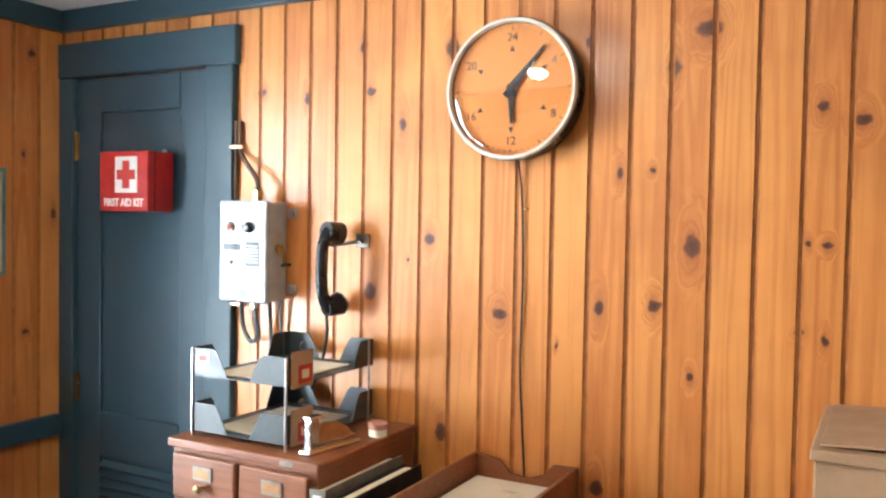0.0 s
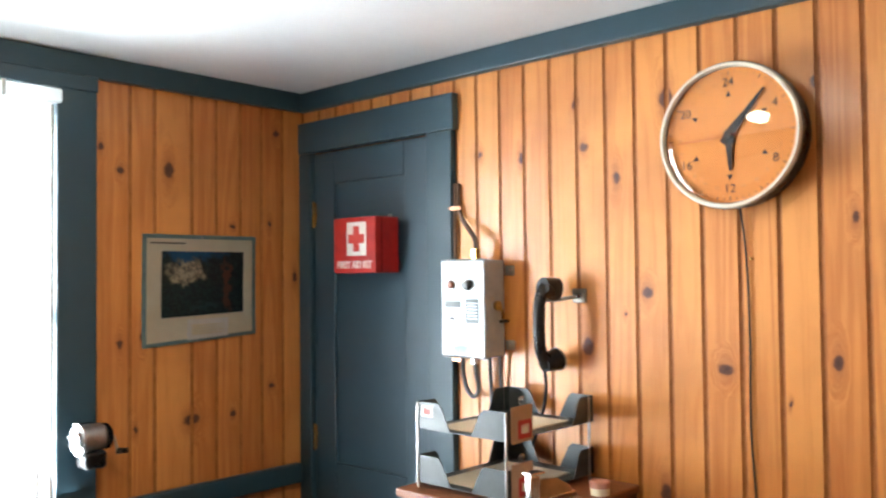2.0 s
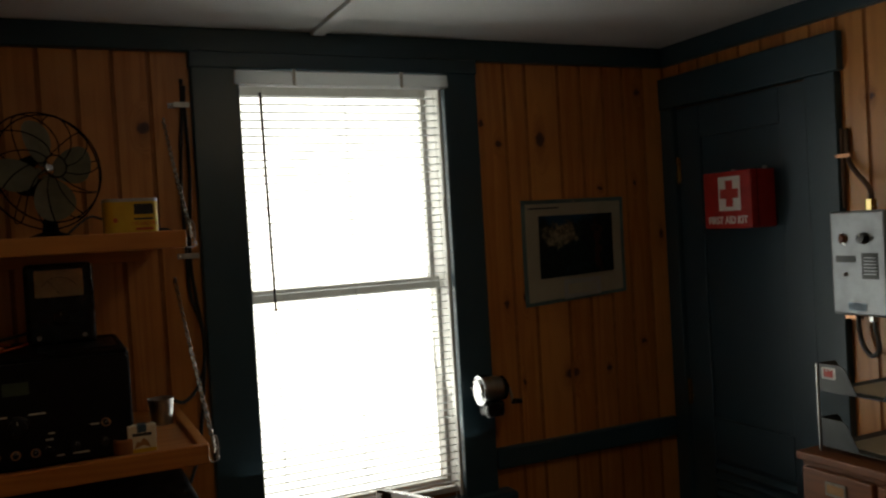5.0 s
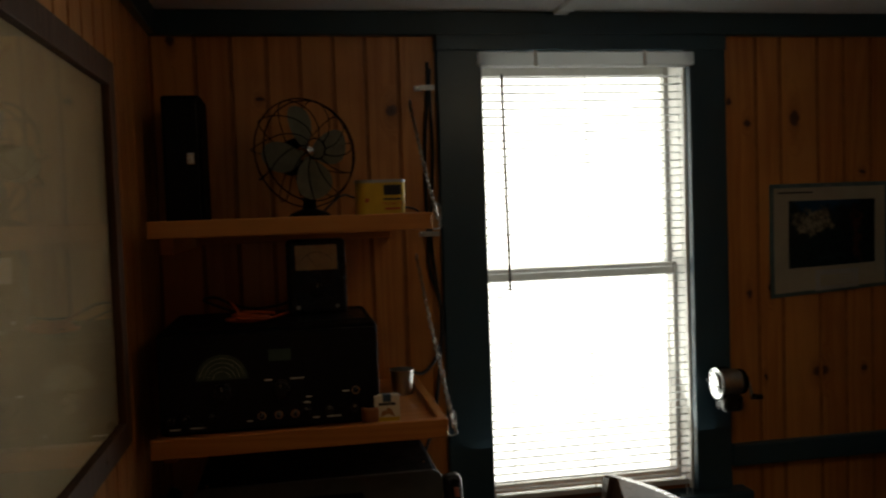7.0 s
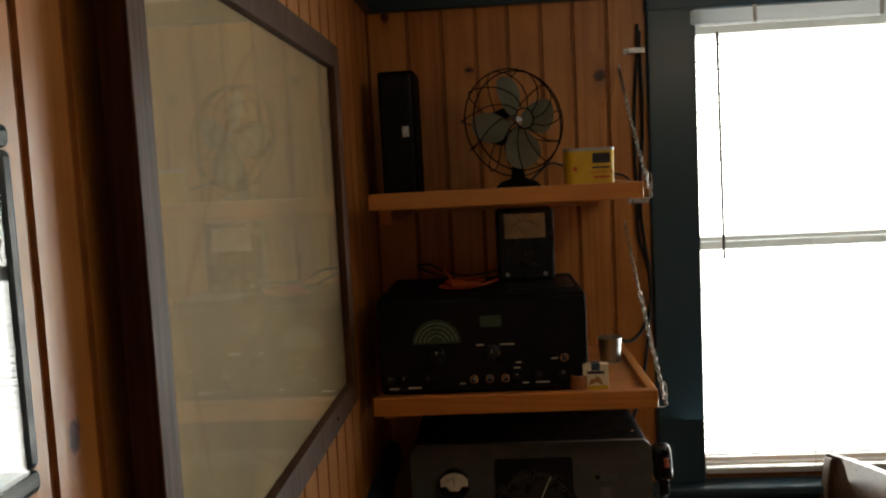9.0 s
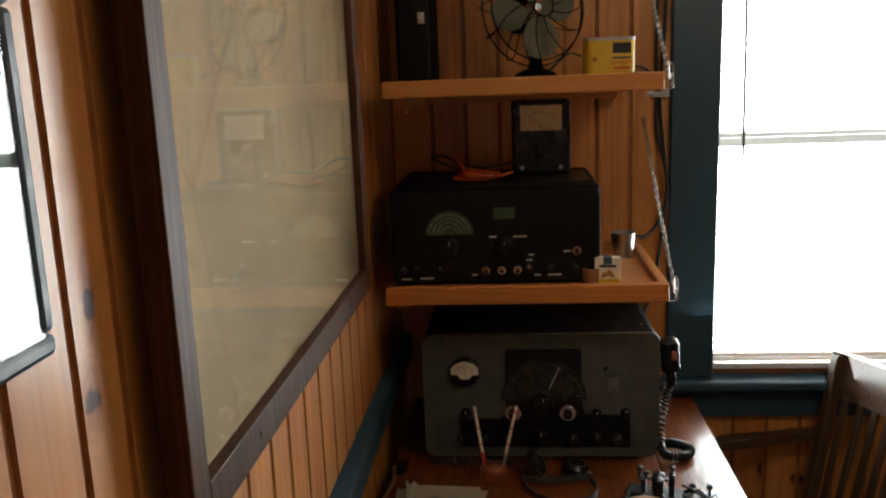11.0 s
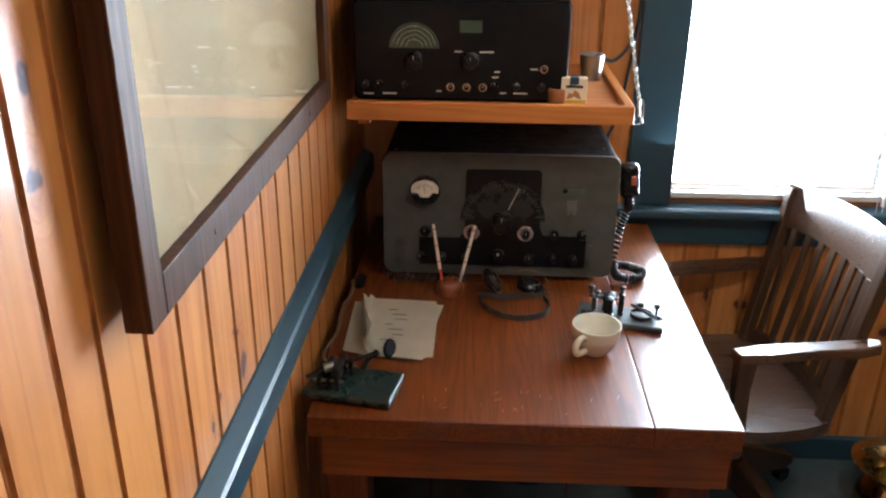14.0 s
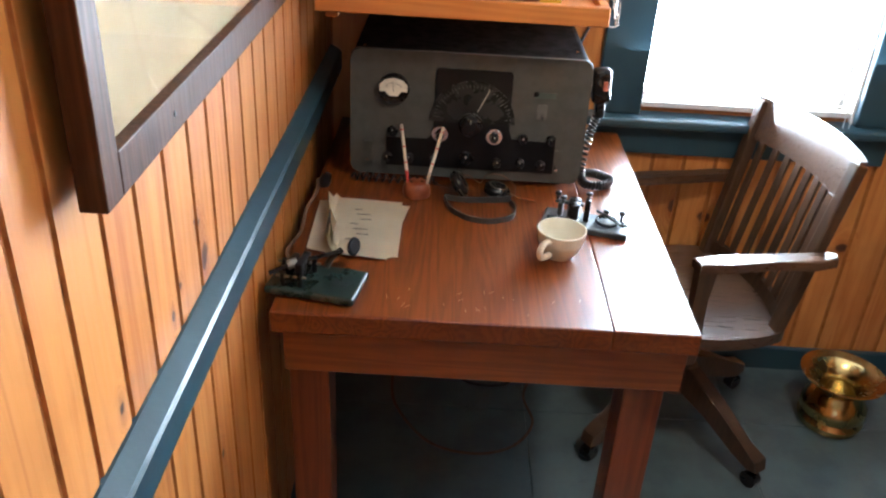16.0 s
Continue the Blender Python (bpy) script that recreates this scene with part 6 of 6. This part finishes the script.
part("weight", rod(bk @ Vector((-0.052, -0.010, 0.044)), bk @ Vector((-0.038, 0.001, 0.047)), 0.009, seg=14), steel, bug)
for x, y in ((-0.066, 0.012), (-0.012, 0.022), (-0.020, -0.034), (-0.052, -0.036)):
    part("contact_post", rod(bk @ Vector((x, y, 0.019)), bk @ Vector((x, y, 0.044)), 0.005, seg=12), bakelite, bug)
    part("adjusting_screw", rod(bk @ Vector((x - 0.012, y, 0.037)), bk @ Vector((x + 0.012, y, 0.037)), 0.0028, seg=8), nickel, bug)
part("damper", tube([bk @ Vector((0.004, 0.04, 0.019)), bk @ Vector((0.010, 0.055, 0.034)), bk @ Vector((0.028, 0.062, 0.050))], 0.006, 8), bakelite, bug)
part("key_cord", tube([bk @ Vector((-0.07, 0.045, 0.022)), (0.030, 1.45, D + 0.012), (0.040, 1.54, D + 0.006), (0.034, 1.64, D + 0.006), (0.044, 1.72, D + 0.010), (0.040, 1.76, D + 0.022)], 0.0035, 7), cable_brown, bug, "brown cloth cord")
plug = thing("cord_plug", (0.036, 1.775, D), "black bakelite plug at the desk edge", "plug")
part("plug_body", lathe([(0, 0.0), (0.012, 0.0), (0.015, 0.010), (0.013, 0.024), (0.008, 0.034), (0, 0.036)], Matrix.Translation((0.048, 1.775, D)) @ Matrix.Rotation(radians(25), 4, "Y"), 18), bakelite, plug)

papers = thing("paper_pile", (0.15, 1.58, D), "loose pile of typed cream papers with curled corner", "papers")
random.seed(5)
for k in range(7):
    top = k == 6
    wm = Matrix.Translation((0.150 + random.uniform(-0.006, 0.006), 1.572 + random.uniform(-0.008, 0.008), D + 0.0006 + 0.0016 * k)) @ Matrix.Rotation(radians(-4 + random.uniform(-5, 5)), 4, "Z")
    bm = bmesh.new()
    rows = []
    for i in range(11):
        row = []
        for j in range(9):
            u, v = j / 8, i / 10
            s_ = max(0.0, 0.50 - u * 1.15 - v * 0.32) / 0.50 * (1.0 if k > 2 else 0.35) * (0.8 + 0.05 * k)
            lift = 0.046 * s_ ** 1.4
            row.append(bm.verts.new(wm @ Vector((-0.088 + 0.176 * u + lift * 0.55 + 0.03 * s_ * s_, -0.115 + 0.23 * v + lift * 0.30, lift + 0.0008 * math.sin(5 * u + k)))))
        rows.append(row)
    for a, b in zip(rows, rows[1:]):
        for j in range(8):
            bm.faces.new((a[j], a[j + 1], b[j + 1], b[j]))
    bmesh.ops.solidify(bm, geom=bm.faces[:], thickness=0.0005)
    sh = part("sheet", bm, paper, papers)
    if top:
        for n in range(7):
            x0 = -0.012 + 0.010 * (n % 3)
            part("typed_bar", box((x0, 0.062 - 0.022 * n, 0.0012), (x0 + (0.018, 0.030, 0.024)[n % 3], 0.0632 - 0.022 * n, 0.0018), turn=wm), ink, sh)

pen = thing("pen_stand", (0.265, 1.755, D), "red-brown turned wooden pen stand with two dip pens", "pen stand")
part("stand_body", lathe([(0, 0), (0.030, 0), (0.032, 0.006), (0.031, 0.020), (0.026, 0.030), (0.020, 0.034), (0, 0.034)], Matrix.Translation((0.265, 1.755, D)), 28), red_brown, pen)
for x, y in ((0.012, 0.0), (-0.012, -0.006), (0.0, 0.014)):
    part("hole", lathe([(0.0035, 0.0), (0.0035, 0.0008), (0, 0.0008)], Matrix.Translation((0.265 + x, 1.755 + y, D + 0.0338)), 12), panel_black, pen)
for a, b, tip in (((0.247, 1.748, D + 0.026), (0.222, 1.820, D + 0.142), red_paint), ((0.286, 1.748, D + 0.026), (0.318, 1.818, D + 0.142), steel)):
    a, b = Vector(a), Vector(b)
    p = part("pen", rod(a.lerp(b, 0.22), b, 0.0042, 0.0036, 10), ceramic, pen, "cream pen holder")
    part("ferrule", rod(a, a.lerp(b, 0.24), 0.0026, 0.0044, 10), tip, p)
    for f in (0.36, 0.62, 0.9):
        part("band", rod(a.lerp(b, f), a.lerp(b, f + 0.02), 0.0047, seg=10), red_paint, p)

hp = thing("headphones", (0.41, 1.70, D), "old black headphones with leather band on the desk", "headphones")
for x, y, tilt in ((0.352, 1.770, 55), (0.446, 1.775, 12)):
    em = Matrix.Translation((x, y, D + (0.022 if tilt > 30 else 0.004))) @ Matrix.Rotation(radians(tilt), 4, "Y")
    e = part("earpiece", lathe([(0, 0.0), (0.026, 0.0), (0.030, 0.004), (0.030, 0.016), (0.024, 0.022), (0.010, 0.024), (0, 0.020)], em, 28), bakelite, hp)
    part("cap_ring", lathe([(0.018, 0.0232), (0.021, 0.0236), (0.022, 0.0228)], em, 28), nickel, e)
    part("yoke", tube([em @ Vector((0.030, 0, 0.01)), em @ Vector((0.034, -0.012, 0.012)), em @ Vector((0.026, -0.030, 0.012)), em @ Vector((0.0, -0.036, 0.012))], 0.0016, 6), nickel, e)


def strap(pts, w, t, name, parent, material):
    line = smooth_line(pts, 10)
    bm = bmesh.new()
    rows = []
    for k, p in enumerate(line):
        way = (line[min(k + 1, len(line) - 1)] - line[max(k - 1, 0)]).normalized()
        side = way.cross(Vector((0, 0, 1))).normalized()
        rows.append([bm.verts.new(p + side * o + Vector((0, 0, h))) for o, h in ((-t, 0), (t, 0), (t, w), (-t, w))])
    for a, b in zip(rows, rows[1:]):
        for j in range(4):
            bm.faces.new((a[j], a[(j + 1) % 4], b[(j + 1) % 4], b[j]))
    bm.faces.new(rows[0])
    bm.faces.new(rows[-1][::-1])
    return part(name, bm, material, parent)


leather = surface("worn_grey_leather", (0.055, 0.055, 0.055), (0.035, 0.033, 0.032), rough=0.5, bump=0.3, fine=400)
strap([(0.330, 1.735, D), (0.345, 1.680, D), (0.385, 1.640, D), (0.430, 1.632, D), (0.475, 1.655, D), (0.488, 1.700, D), (0.478, 1.735, D)], 0.013, 0.0018, "head_band", hp, leather)
strap([(0.330, 1.735, D + 0.002), (0.370, 1.722, D + 0.004), (0.430, 1.728, D + 0.004), (0.478, 1.735, D + 0.006)], 0.014, 0.0018, "head_band", hp, leather)
part("headphone_wire", tube([(0.345, 1.79, D + 0.03), (0.38, 1.80, D + 0.035), (0.41, 1.815, D + 0.012), (0.425, 1.80, D + 0.04), (0.46, 1.81, D + 0.035), (0.49, 1.79, D + 0.02), (0.485, 1.755, D + 0.010)], 0.0014, 5), cable_brown, hp, "tan cloth wire")
part("headphone_wire", tube([(0.335, 1.765, D + 0.02), (0.30, 1.80, D + 0.008), (0.25, 1.815, D + 0.008), (0.18, 1.815, D + 0.008), (0.12, 1.822, D + 0.008)], 0.0014, 5), cable_brown, hp)
part("headphone_wire", tube([(0.47, 1.78, D + 0.012), (0.50, 1.762, D + 0.004), (0.535, 1.745, D + 0.003)], 0.0014, 5), cable_brown, hp)
crd = thing("coiled_cord", (0.18, 1.815, D), "black coiled cord lying before the transmitter", "cable")
part("cord", coil([(0.112, 1.815, D + 0.010), (0.17, 1.812, D + 0.010), (0.24, 1.812, D + 0.010), (0.31, 1.812, D + 0.010)], 0.008, 0.0026, 12), cable_black, crd)

snd = thing("telegraph_sounder", (0.64, 1.64, D), "telegraph key and sounder on a dark grey base", "telegraph key")
sd = Matrix.Translation((0.636, 1.646, D)) @ Matrix.Rotation(radians(-14), 4, "Z")
part("base_board", box((-0.092, -0.040, 0.0), (0.092, 0.040, 0.014), 0.004, turn=sd), surface("dark_slate_paint", (0.035, 0.045, 0.050), rough=0.35), snd)
for y in (0.014, -0.010):
    part("magnet_coil", lathe([(0, 0.0), (0.0135, 0.0), (0.0135, 0.003), (0.0115, 0.004), (0.0115, 0.036), (0.0135, 0.037), (0.0135, 0.040), (0.005, 0.042), (0, 0.042)], sd @ Matrix.Translation((-0.028, y, 0.014)), 20), bakelite, snd)
part("anvil_frame", box((-0.062, -0.010, 0.014), (-0.052, 0.022, 0.050), 0.002, turn=sd), gunmetal, snd)
part("armature", box((-0.070, -0.002, 0.046), (-0.008, 0.010, 0.052), 0.002, turn=sd), gunmetal, snd)
part("standard", box((-0.006, -0.008, 0.014), (0.006, 0.010, 0.064), 0.002, turn=sd), bakelite, snd)
for x, y, z0, z1 in ((-0.066, 0.006, 0.05, 0.072), (-0.052, -0.006, 0.05, 0.068), (0.0, 0.0, 0.064, 0.082), (0.074, 0.022, 0.014, 0.040), (0.040, 0.026, 0.014, 0.036)):
    part("binding_post", lathe([(0.0028, 0), (0.0028, (z1 - z0) * 0.5), (0.0065, (z1 - z0) * 0.62), (0.0065, (z1 - z0) * 0.9), (0.003, z1 - z0), (0, z1 - z0)], sd @ Matrix.Translation((x, y, z0)), 14), gunmetal, snd)
part("key_ring", tube([sd @ Vector((0.045 + x, 0.002 + y, 0.020)) for x, y in disc(0.022, 24)], 0.0038, 8, closed=True), bakelite, snd)
part("key_lever", tube([sd @ Vector((0.020, 0.020, 0.032)), sd @ Vector((0.045, 0.004, 0.030)), sd @ Vector((0.070, -0.018, 0.028)), sd @ Vector((0.080, -0.028, 0.028))], 0.0032, 8), gunmetal, snd)
part("key_button", lathe([(0, 0), (0.007, 0.0), (0.007, 0.005), (0, 0.007)], sd @ Matrix.Translation((0.083, -0.028, 0.030)), 16), bakelite, snd)
part("key_base", lathe([(0, 0), (0.014, 0), (0.014, 0.004), (0, 0.005)], sd @ Matrix.Translation((0.045, 0.0, 0.014)), 20), gunmetal, snd)
for x, y in ((-0.07, -0.02), (-0.045, -0.024)):
    part("terminal_block", box((x - 0.011, y - 0.008, 0.014), (x + 0.011, y + 0.008, 0.026), 0.002, turn=sd), tray_metal, snd)

# ---- cables on the floor ----
for n, (pts, r, mat_) in enumerate((([(0.20, 2.10, 0.006), (0.22, 1.95, 0.005), (0.32, 1.80, 0.005), (0.45, 1.76, 0.005), (0.56, 1.80, 0.005), (0.62, 1.90, 0.005), (0.60, 2.02, 0.005), (0.64, 2.14, 0.005)], 0.004, cable_brown),
                                    ([(0.45, 2.20, 0.40), (0.44, 2.17, 0.20), (0.40, 2.12, 0.012), (0.46, 2.06, 0.006), (0.56, 2.08, 0.006), (0.58, 2.15, 0.05), (0.57, 2.20, 0.35)], 0.005, cable_black))):
    fc = thing("floor_cable", pts[3], ("brown cloth cable lying on the floor", "black cable hanging behind the desk")[n], "cable")
    part("sheath", tube(pts, r, 7), mat_, fc)
